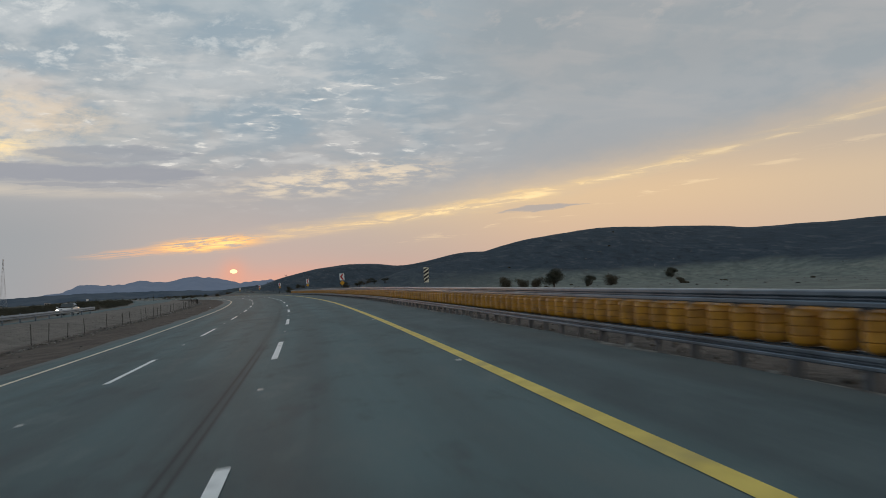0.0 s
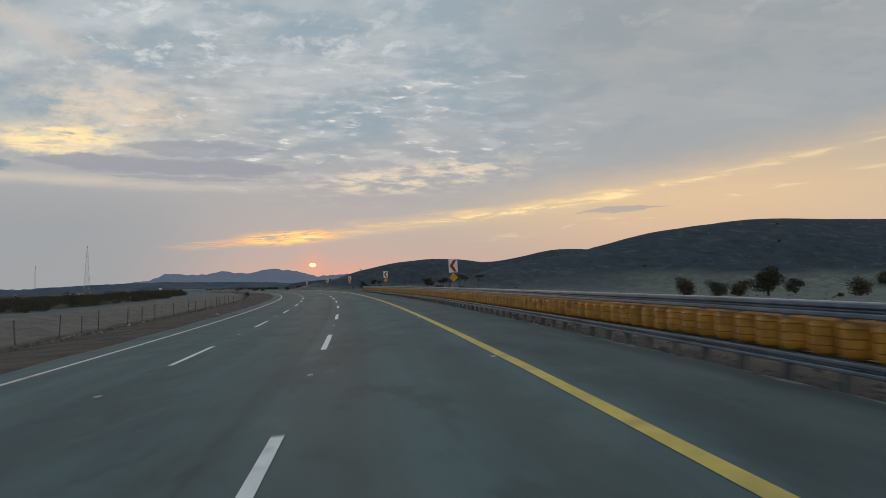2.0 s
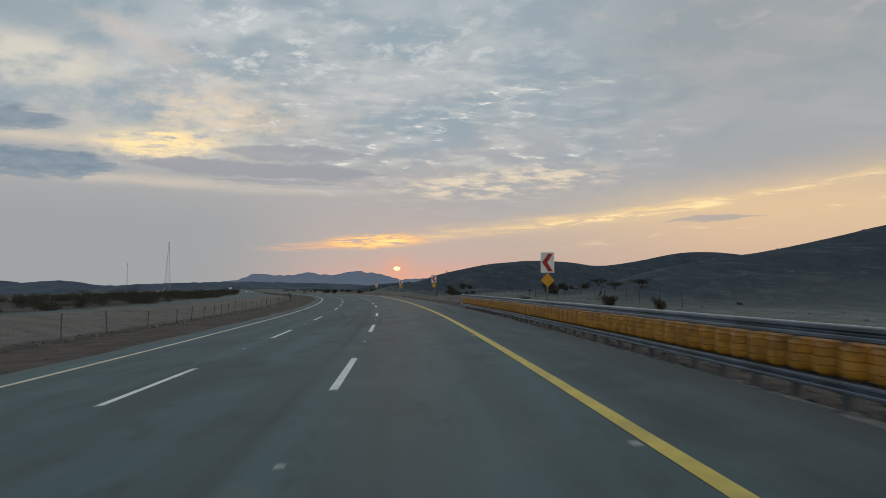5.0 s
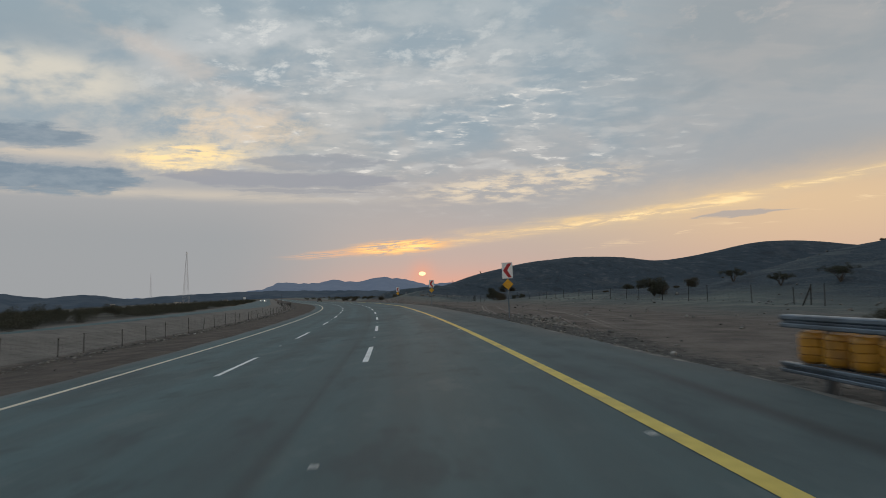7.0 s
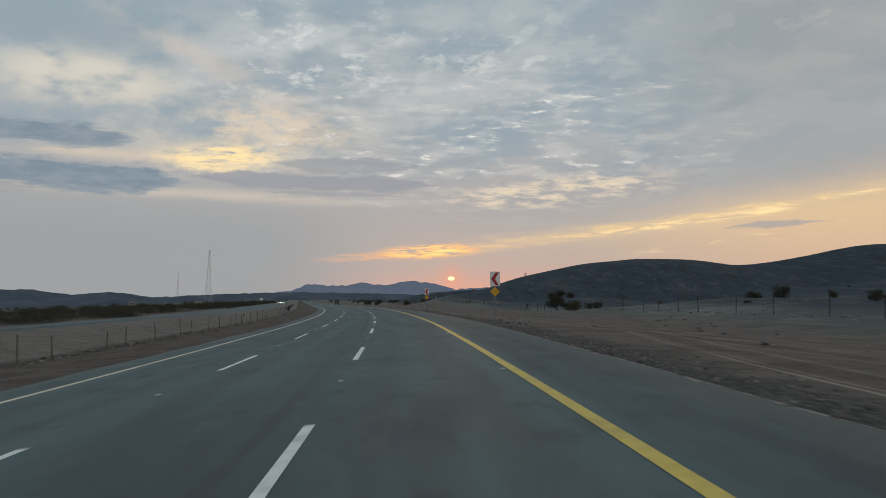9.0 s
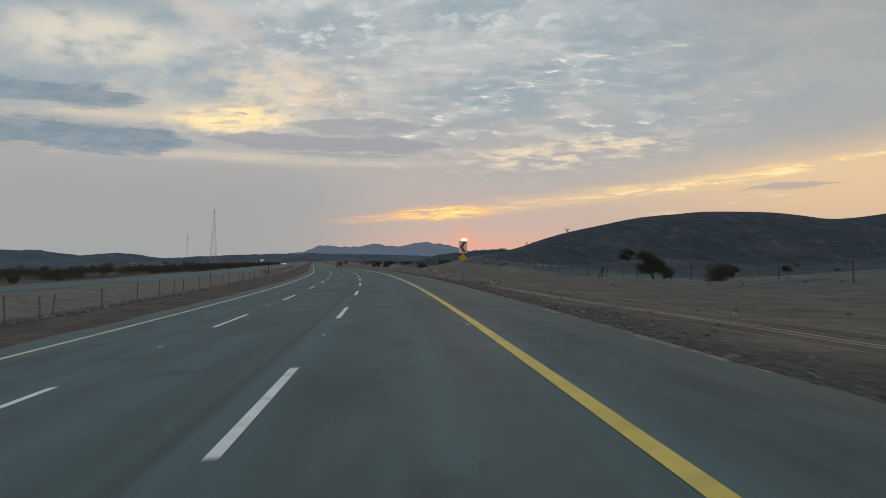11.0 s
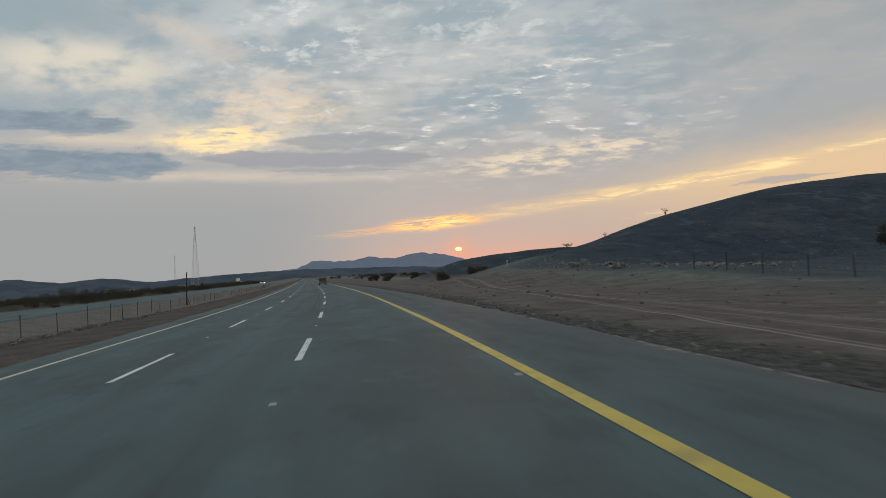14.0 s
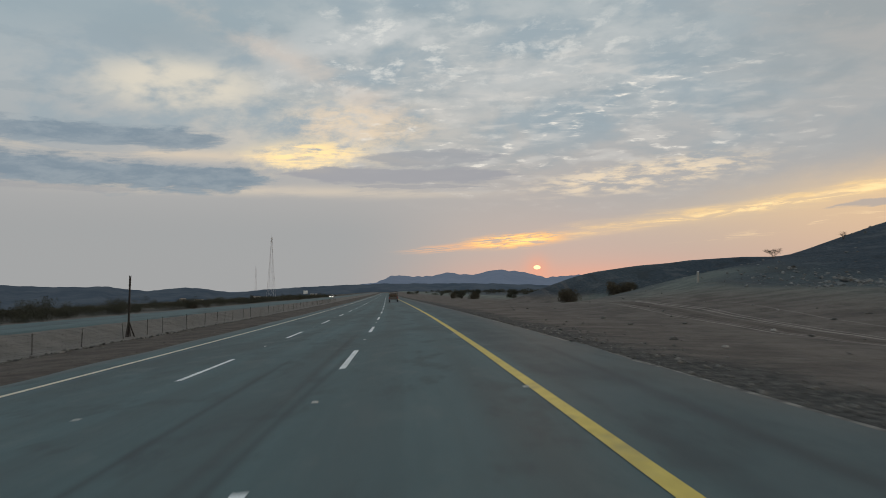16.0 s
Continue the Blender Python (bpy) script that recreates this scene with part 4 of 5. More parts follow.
def wire_fence(name, stations, d_of, high, label, wires, mesh=False, seed=1, dropper=0.0, post_r=0.035, thin=0.006):
    rnd = random.Random(seed)
    fence = new(name)
    tagged(fence, label, "fence")
    tops = []
    bm = bmesh.new()
    box(bm, 0, 0, high / 2 - 0.15, post_r * 2, post_r * 1.4, high + 0.3)
    post_me = bpy.data.meshes.new("post")
    bm.to_mesh(post_me)
    bm.free()
    post_me.materials.append(M_POST)
    for s in stations:
        d = d_of(s)
        g = ground_point(s, d)
        lean = Euler((radians(rnd.gauss(0, 2.2)), radians(rnd.gauss(0, 2.5)), radians(heading(s)))).to_matrix().to_4x4() @ Matrix.Diagonal((1, 1, rnd.uniform(0.78, 1.04), 1))
        m = Matrix.Translation(g) @ lean
        ob = new("post", post_me)
        ob.matrix_basis = m
        ob.parent = fence
        tops.append(m)
    for k in range(wires):
        bm = bmesh.new()
        z = 0.12 + (high - 0.17) * k / (wires - 1)
        strand(bm, [m @ Vector((0, -0.02, z)) for m in tops], 0.0028)
        part("wire", bm, M_POST, fence)
    if mesh:
        bm = bmesh.new()
        for a, b in zip(tops, tops[1:]):
            n = max(2, int((b.translation - a.translation).length / dropper))
            for i in range(1, n):
                f = i / n
                rod(bm, (a @ Vector((0, -0.02, 0.08))).lerp(b @ Vector((0, -0.02, 0.08)), f), (a @ Vector((0, -0.02, high - 0.05))).lerp(b @ Vector((0, -0.02, high - 0.05)), f), thin, n=3)
        tagged(part("mesh_infill", bm, M_POST, fence, "thin rusty vertical fence wires"), kind="stuff")
    return fence


def jittered(a, b, step, seed):
    rnd = random.Random(seed)
    out, s = [], a
    while s < b:
        out.append(s)
        s += step * rnd.uniform(0.62, 1.42)
    return out


wire_fence("median_fence", jittered(-40, 300, 4.9, 5), lambda s: -18.0 + 0.12 * math.sin(s * 0.11), 1.20, "sagging wire fence on dark posts along the sandy median", 6, True, 7, 0.42, 0.019, 0.0022)
wire_fence("median_fence", jittered(300, 640, 5.4, 6), lambda s: float(np.interp(s, (300, 385, 430), (-18.2, -18.5, -20.6))) + 0.12 * math.sin(s * 0.09), 1.25, "open wire fence on thin dark posts along the median", 6, True, 8, 0.42, 0.019, 0.0022)
wire_fence("desert_fence", jittered(195, 398, 6.3, 9), lambda s: 28.8 + 0.4 * math.sin(s * 0.03), 1.65, "wire fence on thin steel posts across stony ground", 6, True, 10, 0.8, 0.028, 0.002)


def tall_post():
    base = new("utility_post")
    g = ground_point(435.5, -21.0)
    base.matrix_basis = pose(g.x, g.y, g.z, 0, 0.8, heading(434))
    tagged(base, "tall dark steel post with braces beside the median fence", "post")
    part("pole", box(bmesh.new(), 0, 0, 1.95, 0.11, 0.09, 4.5), M_POST, base)
    for a in (-1, 1):
        part("brace", rod(bmesh.new(), (0, a * 0.45, -0.1), (0, 0, 1.2), 0.045, n=6), M_POST, base)
    part("brace", rod(bmesh.new(), (0.4, 0.2, -0.1), (0, 0, 1.1), 0.045, n=6), M_POST, base)
    bm = bmesh.new()
    rod(bm, (0, 0, 4.1), (-0.07, 0, 4.26), 0.03, n=5)
    rod(bm, (0, 0, 4.1), (0.07, 0, 4.26), 0.03, n=5)
    part("top_fork", bm, M_POST, base)


tall_post()


def strainer_post(s, d):
    base = new("strainer_post")
    g = ground_point(s, d)
    base.matrix_basis = pose(g.x, g.y, g.z, 0, 0, heading(s) + 15)
    tagged(base, "braced steel corner post in a desert wire fence", "fence post")
    part("post", rod(bmesh.new(), (0, 0, -0.2), (0, 0, 1.6), 0.05, n=6), M_POST, base)
    part("brace", rod(bmesh.new(), (-0.9, 0, -0.1), (0, 0, 1.45), 0.045, n=6), M_POST, base)
    part("brace", rod(bmesh.new(), (0.1, 0.9, -0.1), (0, 0, 1.35), 0.04, n=6), M_POST, base)


strainer_post(357.1, 28.6)
strainer_post(222.0, 29.2)


def marker_post(s, d, high):
    base = new("marker_post")
    g = ground_point(s, d)
    base.matrix_basis = pose(g.x, g.y, g.z, 0, 1.5, heading(s))
    tagged(base, "short white concrete marker post in the sand", "marker post")
    part("shaft", box(bmesh.new(), 0, 0, high / 2 - 0.1, 0.16, 0.16, high + 0.2, None, 0.02), M_BLOCK, base)
    part("cap", box(bmesh.new(), 0, 0, high + 0.03, 0.18, 0.18, 0.06, None, 0.01), M_SIGNWHITE, base)


marker_post(449.0, 25.6, 0.95)


# ---------------------------------------------------------------- plants
def leaf_cloud(rnd, blobs, count, size):
    """Leaf cards scattered in the shells of several lumps."""
    verts, faces = [], []
    for _ in range(count):
        c, r = blobs[rnd.randrange(len(blobs))]
        v = Vector((rnd.gauss(0, 1), rnd.gauss(0, 1), rnd.gauss(0, 1))).normalized() * (rnd.random() ** 0.45)
        p = Vector(c) + Vector((v.x * r[0], v.y * r[1], v.z * r[2]))
        a = Vector((rnd.gauss(0, 1), rnd.gauss(0, 1), rnd.gauss(0, 0.8))).normalized()
        b = a.orthogonal().normalized()
        b.rotate(Matrix.Rotation(rnd.uniform(0, 6.28), 3, a))
        l, w = size * rnd.uniform(0.6, 1.5), size * rnd.uniform(0.25, 0.5)
        k = len(verts)
        c2 = a.cross(b)
        verts += [p - b * l, p + c2 * w, p + b * l, p - c2 * w]
        faces.append((k, k + 1, k + 2, k + 3))
    return verts, faces


def branchwork(bm, rnd, tips, fork, r0):
    for tip in tips:
        mid = fork.lerp(tip, 0.5) + Vector((rnd.gauss(0, 0.08), rnd.gauss(0, 0.08), rnd.uniform(-0.05, 0.12)))
        rod(bm, fork, mid, r0, r0 * 0.65, 5)
        rod(bm, mid, tip, r0 * 0.65, r0 * 0.25, 4)
        for _ in range(3):
            q = mid.lerp(tip, rnd.uniform(0.2, 0.9))
            rod(bm, q, q + Vector((rnd.gauss(0, 0.3), rnd.gauss(0, 0.3), rnd.uniform(0.0, 0.35))), r0 * 0.3, r0 * 0.12, 3)


def thorn_tree(seed, high, wide, mat, leaves, label, name="acacia_tree", trunk=0.35):
    rnd = random.Random(seed)
    base = new(name)
    tagged(base, label, "tree" if trunk > 0.2 else "bush")
    bm = bmesh.new()
    fork = Vector((rnd.uniform(-0.1, 0.1) * wide, 0, high * trunk))
    if trunk > 0.2:
        mid = Vector((fork.x * 0.3 + 0.06, 0.03, fork.z * 0.5))
        rod(bm, (0, 0, -0.15), mid, 0.05 * high, 0.04 * high, 7)
        rod(bm, mid, fork, 0.04 * high, 0.032 * high, 7)
    blobs, tips = [], []
    n = rnd.randint(10, 14)
    for i in range(n):
        a = 6.283 * i / n + rnd.uniform(-0.4, 0.4)
        r = wide * 0.5 * rnd.uniform(0.08, 0.64)
        zc = high * rnd.uniform(0.32 if trunk > 0.2 else 0.16, 0.80)
        c = (fork.x + math.cos(a) * r, math.sin(a) * r, zc)
        s = wide * rnd.uniform(0.19, 0.29)
        blobs.append((c, (s, s, s * rnd.uniform(0.6, 0.9))))
        tips.append(Vector(c))
    start = fork if trunk > 0.2 else Vector((0, 0, 0.0))
    branchwork(bm, rnd, tips, start, 0.022 * high)
    part("trunk" if trunk > 0.2 else "stems", bm, M_BARK, base)
    v, f = leaf_cloud(rnd, blobs, leaves, 0.088 * (high / 2.5) ** 0.5)
    crown = new("crown", mesh_from("crown", v, f, mat))
    crown.parent = base
    return base


def umbrella_acacia(seed, high, wide, leaves, label, bare=False):
    """Several stems fan out from the ground and carry a flat, gappy crown."""
    rnd = random.Random(seed)
    base = new("acacia_tree")
    tagged(base, label, "tree")
    bm = bmesh.new()
    blobs = []
    n = rnd.randint(6, 8)
    for i in range(n):
        a = 6.283 * i / n + rnd.uniform(-0.5, 0.5)
        reach = wide * 0.5 * rnd.uniform(0.35, 0.88)
        knee = Vector((math.cos(a) * reach * 0.35, math.sin(a) * reach * 0.35, high * rnd.uniform(0.30, 0.42)))
        tip = Vector((math.cos(a) * reach, math.sin(a) * reach, high * rnd.uniform(0.55, 0.88)))
        rod(bm, (rnd.gauss(0, 0.05), rnd.gauss(0, 0.05), -0.1), knee, 0.026 * high, 0.018 * high, 6)
        rod(bm, knee, tip, 0.018 * high, 0.007 * high, 5)
        for _ in range(5):
            q = knee.lerp(tip, rnd.uniform(0.3, 1.0))
            w = q + Vector((rnd.gauss(0, 0.16) * wide, rnd.gauss(0, 0.16) * wide, rnd.uniform(0.02, 0.18) * high))
            rod(bm, q, w, 0.007 * high, 0.003 * high, 4)
            blobs.append((tuple(w), (wide * 0.13, wide * 0.13, high * 0.12)))
        blobs.append((tuple(tip), (wide * rnd.uniform(0.14, 0.2), wide * rnd.uniform(0.14, 0.2), high * 0.15)))
    part("stems", bm, M_BARK, base)
    v, f = leaf_cloud(rnd, blobs, leaves, 0.055 * (high / 2.5) ** 0.5 * (1.0 if high < 1.6 else 0.75))
    crown = new("crown", mesh_from("crown", v, f, M_DRYLEAF if bare else M_LEAF))
    crown.parent = base
    return base


def put(ob, s, d, scale=1.0, turn=0.0):
    g = ground_point(s, d)
    ob.matrix_basis = pose(g.x, g.y, g.z - 0.03, 0, 0, turn) @ Matrix.Scale(scale, 4)
    return ob


def copy_put(ob, s, d, scale=1.0, turn=0.0):
    g = ground_point(s, d)
    c = copy_thing(ob, pose(g.x, g.y, g.z - 0.03, 0, 0, turn) @ Matrix.Scale(scale / ob.scale[0], 4))
    return c


tree_a = put(thorn_tree(11, 2.9, 3.5, M_LEAF, 5200, "dense dark thorn tree on a gravel slope"), 128.9, 47.6, 1.3)
bush_a = put(thorn_tree(12, 1.5, 2.2, M_DRYLEAF, 2200, "low dry brown bush on gravel", "bush", 0.08), 134.8, 40.2, 1.75)
bush_b = put(thorn_tree(13, 2.0, 2.7, M_LEAF, 3300, "rounded dark green desert bush", "bush", 0.08), 147.5, 65.0, 1.15)
tree_c = put(thorn_tree(14, 3.5, 4.0, M_LEAF, 6500, "spreading thorn tree beside a wire fence", "acacia_tree", 0.22), 347.5, 31.4)
bush_c = put(thorn_tree(15, 1.6, 3.3, M_DRYLEAF, 4200, "wide dry thorn bush by the fence line", "bush", 0.06), 322.5, 26.4)
umbrella = put(umbrella_acacia(17, 1.7, 2.5, 9000, "flat-topped acacia with fanning stems on dark stony ground"), 257.7, 42.1, 1.0, 33)
for ob, s, d, k, turn in (
        (bush_a, 130.0, 41.7, 1.4, 60), (bush_a, 129.5, 44.4, 1.5, 200), (bush_a, 127.3, 58.6, 1.6, 120), (bush_a, 116.0, 66.0, 0.9, 20),
        (bush_b, 325.5, 56.8, 1.1, 10), (bush_b, 316.0, 55.6, 1.05, 80), (bush_b, 262.4, 33.6, 1.25, 140), (bush_a, 263.8, 35.4, 0.9, 260), (umbrella, 242.8, 39.3, 0.85, 190),
        (umbrella, 235.5, 41.0, 1.0, 90), (bush_a, 280.8, 48.1, 1.2, 300), (bush_b, 167.5, 100.0, 1.3, 15),
        (bush_b, 336.5, 35.3, 0.7, 15), (bush_b, 331.0, 31.9, 0.55, 115), (bush_b, 350.0, 34.0, 0.8, 200), (bush_b, 394.8, 47.8, 1.2, 45), (bush_a, 393.9, 50.1, 1.3, 155),
        (bush_c, 512.0, 29.2, 1.0, 30), (bush_c, 476.0, 20.0, 1.15, 120), (bush_a, 474.0, 25.5, 1.5, 20), (bush_c, 474.0, 27.0, 1.1, 10), (bush_b, 478.0, 28.5, 1.0, 200), (bush_b, 540.0, 24.0, 1.1, 80), (bush_c, 560.0, 18.0, 1.1, 300),
        (bush_b, 571.0, 16.0, 0.9, 20), (bush_c, 585.0, 15.0, 1.0, 70), (bush_b, 600.0, 18.0, 1.2, 170), (tree_a, 620.0, 26.0, 0.9, 0), (bush_b, 282.0, 44.0, 0.6, 77),
        (bush_a, 300.0, 52.0, 0.8, 7), (bush_c, 365.0, 60.0, 0.6, 99), (bush_b, 187.0, 10.0, 0.5, 0), (bush_a, 190.0, 24.0, 0.9, 30), (bush_b, 193.0, 20.0, 0.7, 310)):
    copy_put(ob, s, d, k, turn)
ridge_tree = put(umbrella_acacia(18, 1.3, 2.1, 900, "small flat-topped acacia on the hill crest"), 465.4, 41.8, 1.0, 40)
bare_tree = put(umbrella_acacia(19, 1.5, 1.5, 160, "nearly bare thorn tree on the hill crest", True), 459.6, 58.4)
copy_put(bare_tree, 459.8, 46.8, 0.7, 90)


def scrub(name, label, spots, seed, mat, dense=190, leaf=0.17):
    """Low brush too dense to count."""
    rnd = random.Random(seed)
    V, F = [], []
    for s, d, h, w in spots:
        g = ground_point(s, d)
        blobs = [((g.x + rnd.gauss(0, w * 0.24), g.y + rnd.gauss(0, w * 0.24), g.z + h * rnd.uniform(0.2, 0.66)), (w * 0.27, w * 0.27, h * 0.36)) for _ in range(5)]
        v, f = leaf_cloud(rnd, blobs, dense, leaf * (0.8 + 0.25 * h))
        k = len(V)
        V += v
        F += [tuple(i + k for i in q) for q in f]
    ob = new(name, mesh_from(name, V, F, mat))
    return tagged(ob, label, "scrub", kind="stuff")


rnd = random.Random(21)
left_spots = []
near_spots = []
for _ in range(1300):
    s = rnd.uniform(60, 900)
    d = -38.5 - 130 * rnd.random() ** 2.2
    spot = (s, d, rnd.uniform(0.9, 2.2) * (1 + 0.4 * (rnd.random() > 0.85)), rnd.uniform(1.8, 4.6))
    if d > -75 and s < 620:
        if wave(s, d, 11.0, 7.0) > -0.38:
            near_spots.append(spot)
    else:
        left_spots.append(spot)
scrub("scrub_left", "dark thorn scrub covering the plain beyond the road", left_spots, 31, M_LEAF, 320, 0.10)
scrub("scrub_roadside", "dark bushy scrub beside the other carriageway", near_spots, 35, M_LEAF, 1050, 0.058)
scrub("scrub_dry", "dry brown brush scattered over the plain", [(rnd.uniform(80, 1000), -38 - 150 * rnd.random() ** 1.6, rnd.uniform(0.5, 1.3), rnd.uniform(1.5, 3.5)) for _ in range(160)], 32, M_DRYLEAF)
scrub("scrub_far", "dark distant trees lining the road ahead", [(rnd.uniform(620, 1100), rnd.uniform(14, 120), rnd.uniform(1.2, 3.0), rnd.uniform(2.5, 5.0)) for _ in range(120)], 33, M_LEAF)
scrub("scrub_hill", "sparse grey shrubs on the stony slopes", [(rnd.uniform(60, 420), rnd.uniform(38, 110), rnd.uniform(0.25, 0.55), rnd.uniform(0.6, 1.2)) for _ in range(22)], 34, M_DRYLEAF, 120)


# ---------------------------------------------------------------- stones
def stone_field(name, label, spots, seed, mat):
    rnd = random.Random(seed)
    bm = bmesh.new()
    bmesh.ops.create_icosphere(bm, subdivisions=1, radius=1.0)
    ball_v = [v.co.copy() for v in bm.verts]
    ball_f = [tuple(v.index for v in f.verts) for f in bm.faces]
    bm.free()
    V, F = [], []
    for s, d, size in spots:
        g = ground_point(s, d)
        m = Euler((rnd.uniform(0, 6), rnd.uniform(0, 6), rnd.uniform(0, 6))).to_matrix()
        sq = Vector((rnd.uniform(0.7, 1.3), rnd.uniform(0.6, 1.2), rnd.uniform(0.4, 0.9)))
        k = len(V)
        for v in ball_v:
            q = m @ Vector((v.x * sq.x, v.y * sq.y, v.z * sq.z)) * (size * rnd.uniform(0.8, 1.15))
            V.append((g.x + q.x, g.y + q.y, g.z + q.z * 0.75 + size * 0.15))
        F += [tuple(i + k for i in f) for f in ball_f]
    return tagged(new(name, mesh_from(name, V, F, mat)), label, "stones", kind="stuff")


rnd = random.Random(41)
spots = [(rnd.uniform(182, 440), 2.85 + abs(rnd.gauss(0, 1.1)), 0.015 + 0.07 * rnd.random() ** 4) for _ in range(5200)]
spots += [(rnd.uniform(-30, 182), 2.8 + rnd.random() * 2.2, 0.03 + 0.09 * rnd.random() ** 3) for _ in range(2400)]
spots += [(c + rnd.gauss(0, 3.5), 4.3 + abs(rnd.gauss(0, 0.8)), 0.05 + 0.12 * rnd.random() ** 2) for c in (206, 213, 262, 318) for _ in range(90)]
stone_field("gravel_edge", "broken stones strewn along the asphalt edge", spots, 42, M_STONE)
spots = [(rnd.uniform(20, 470), -17.55 + rnd.gauss(0, 0.28), 0.03 + 0.13 * rnd.random() ** 2) for _ in range(3000)]
spots += [(rnd.uniform(20, 470), rnd.uniform(-17, -12.8), 0.02 + 0.05 * rnd.random() ** 3) for _ in range(500)]
stone_field("gravel_median", "clods and pebbles along the sandy median verge", spots, 43, M_STONE)
spots = [(rnd.uniform(185, 470), rnd.uniform(6, 40), 0.03 + 0.16 * rnd.random() ** 4) for _ in range(1100)]
spots += [(rnd.uniform(60, 480), rnd.uniform(30, 125), 0.05 + 0.22 * rnd.random() ** 4) for _ in range(2600)]
stone_field("scattered_rocks", "grey rocks scattered over sand and hillside", spots, 44, M_STONE)
spots = [(rnd.gauss(426, 11), 28.5 + rnd.gauss(0, 2.0), 0.03 + 0.22 * rnd.random() ** 4) for _ in range(700)]
spots += [(rnd.gauss(399, 6), 32 + rnd.gauss(0, 1.5), 0.12 + 0.4 * rnd.random() ** 2) for _ in range(70)]
spots += [(rnd.uniform(225, 330), 29.5 + rnd.gauss(0, 1.0), 0.05 + 0.16 * rnd.random() ** 2) for _ in range(260)]
stone_field("rubble_heap", "heaps of pale rubble dumped by the fence", spots, 45, M_RUBBLE)
spots = [(s, d, z) for s, d, z in ((109.8, -13.2, 0.17), (104.3, -17.5, 0.14), (100.0, -17.4, 0.17), (99.2, -17.6, 0.10), (225, -17.0, 0.14), (185.8, 3.7, 0.13), (410, 12, 0.14), (419, 17, 0.10), (402, 6.5, 0.08))]
stone_field("pale_stones", "single pale stones lying on the verge", spots, 46, M_BLOCK)


def debris(name, label, s, d, size, turn, tilt, mat):
    """A broken slab or block lying on the berm."""
    rnd = random.Random(int(s * 10))
    bm = bmesh.new()
    box(bm, 0, 0, 0, *size)
    bmesh.ops.bevel(bm, geom=list(bm.edges), offset=min(size) * 0.12, segments=1, affect="EDGES")
    for v in bm.verts:
        v.co += Vector((rnd.uniform(-1, 1), rnd.uniform(-1, 1), rnd.uniform(-1, 1))) * min(size) * 0.10
    ob = part(name, bm, mat)
    g = ground_point(s, d, size[2] * 0.42)
    ob.matrix_basis = pose(g.x, g.y, g.z, tilt, tilt * 0.6, turn)
    return tagged(ob, label, "debris")


debris("concrete_block", "pale broken concrete block on a gravel berm", 424.4, 29.1, (0.8, 0.65, 0.85), 20, 9, M_RUBBLE)
debris("concrete_block", "smaller broken concrete block beside dumped rubble", 423.6, 27.6, (0.5, 0.4, 0.4), 50, 12, M_BLOCK)
debris("concrete_slab", "flat pale concrete slab tipped on rubble", 432.0, 29.0, (1.5, 0.8, 0.25), 70, 14, M_RUBBLE)
debris("concrete_slab", "grey slab leaning on the rubble berm", 417.0, 29.5, (1.5, 0.9, 0.3), 120, 20, M_RUBBLE)
debris("concrete_slab", "pale slab fragment on dumped earth", 412.5, 28.0, (0.8, 0.5, 0.2), 40, 10, M_BLOCK)
debris("dark_boulder", "dark rounded boulder among dumped rubble", 421.0, 26.5, (1.3, 0.9, 0.6), 10, 8, M_STONE)
debris("dark_boulder", "dark boulder at the foot of the berm", 409.0, 27.0, (1.5, 1.0, 0.6), 80, 8, M_STONE)


# ---------------------------------------------------------------- vehicles and far things
def wheel(parent, x, y, r, w):
    n = 18
    bm = bmesh.new()
    m = Matrix.Translation((x, y, r)) @ Matrix.Rotation(radians(90), 4, "Y")
    bmesh.ops.create_cone(bm, cap_ends=True, segments=n, radius1=r, radius2=r, depth=w, matrix=m)
    edges = [e for e in bm.edges if abs(e.verts[0].co.x - e.verts[1].co.x) < 1e-4]
    bmesh.ops.bevel(bm, geom=edges, offset=w * 0.18, segments=2, affect="EDGES")
    tyre = part("tyre", bm, M_TYRE, parent)
    bm = bmesh.new()
    bmesh.ops.create_cone(bm, cap_ends=True, segments=n, radius1=r * 0.62, radius2=r * 0.55, depth=w + 0.02, matrix=m)
    part("rim", bm, M_STEEL, tyre)


def loft(sections):
    """A body from cross sections (y, half width, z low, z high, half width at the top)."""
    bm = bmesh.new()
    rings = []
    for y, hw, z0, z1, tw in sections:
        zm = z0 + (z1 - z0) * 0.55
        rings.append([bm.verts.new(v) for v in ((-hw * 0.94, y, z0), (-hw, y, z0 + 0.12), (-hw, y, zm), (-tw, y, z1), (tw, y, z1), (hw, y, zm), (hw, y, z0 + 0.12), (hw * 0.94, y, z0))])
    for a, b in zip(rings, rings[1:]):
        for i in range(8):
            bm.faces.new((a[i], a[(i + 1) % 8], b[(i + 1) % 8], b[i]))
    bm.faces.new(rings[0][::-1])
    bm.faces.new(rings[-1])
    return bm


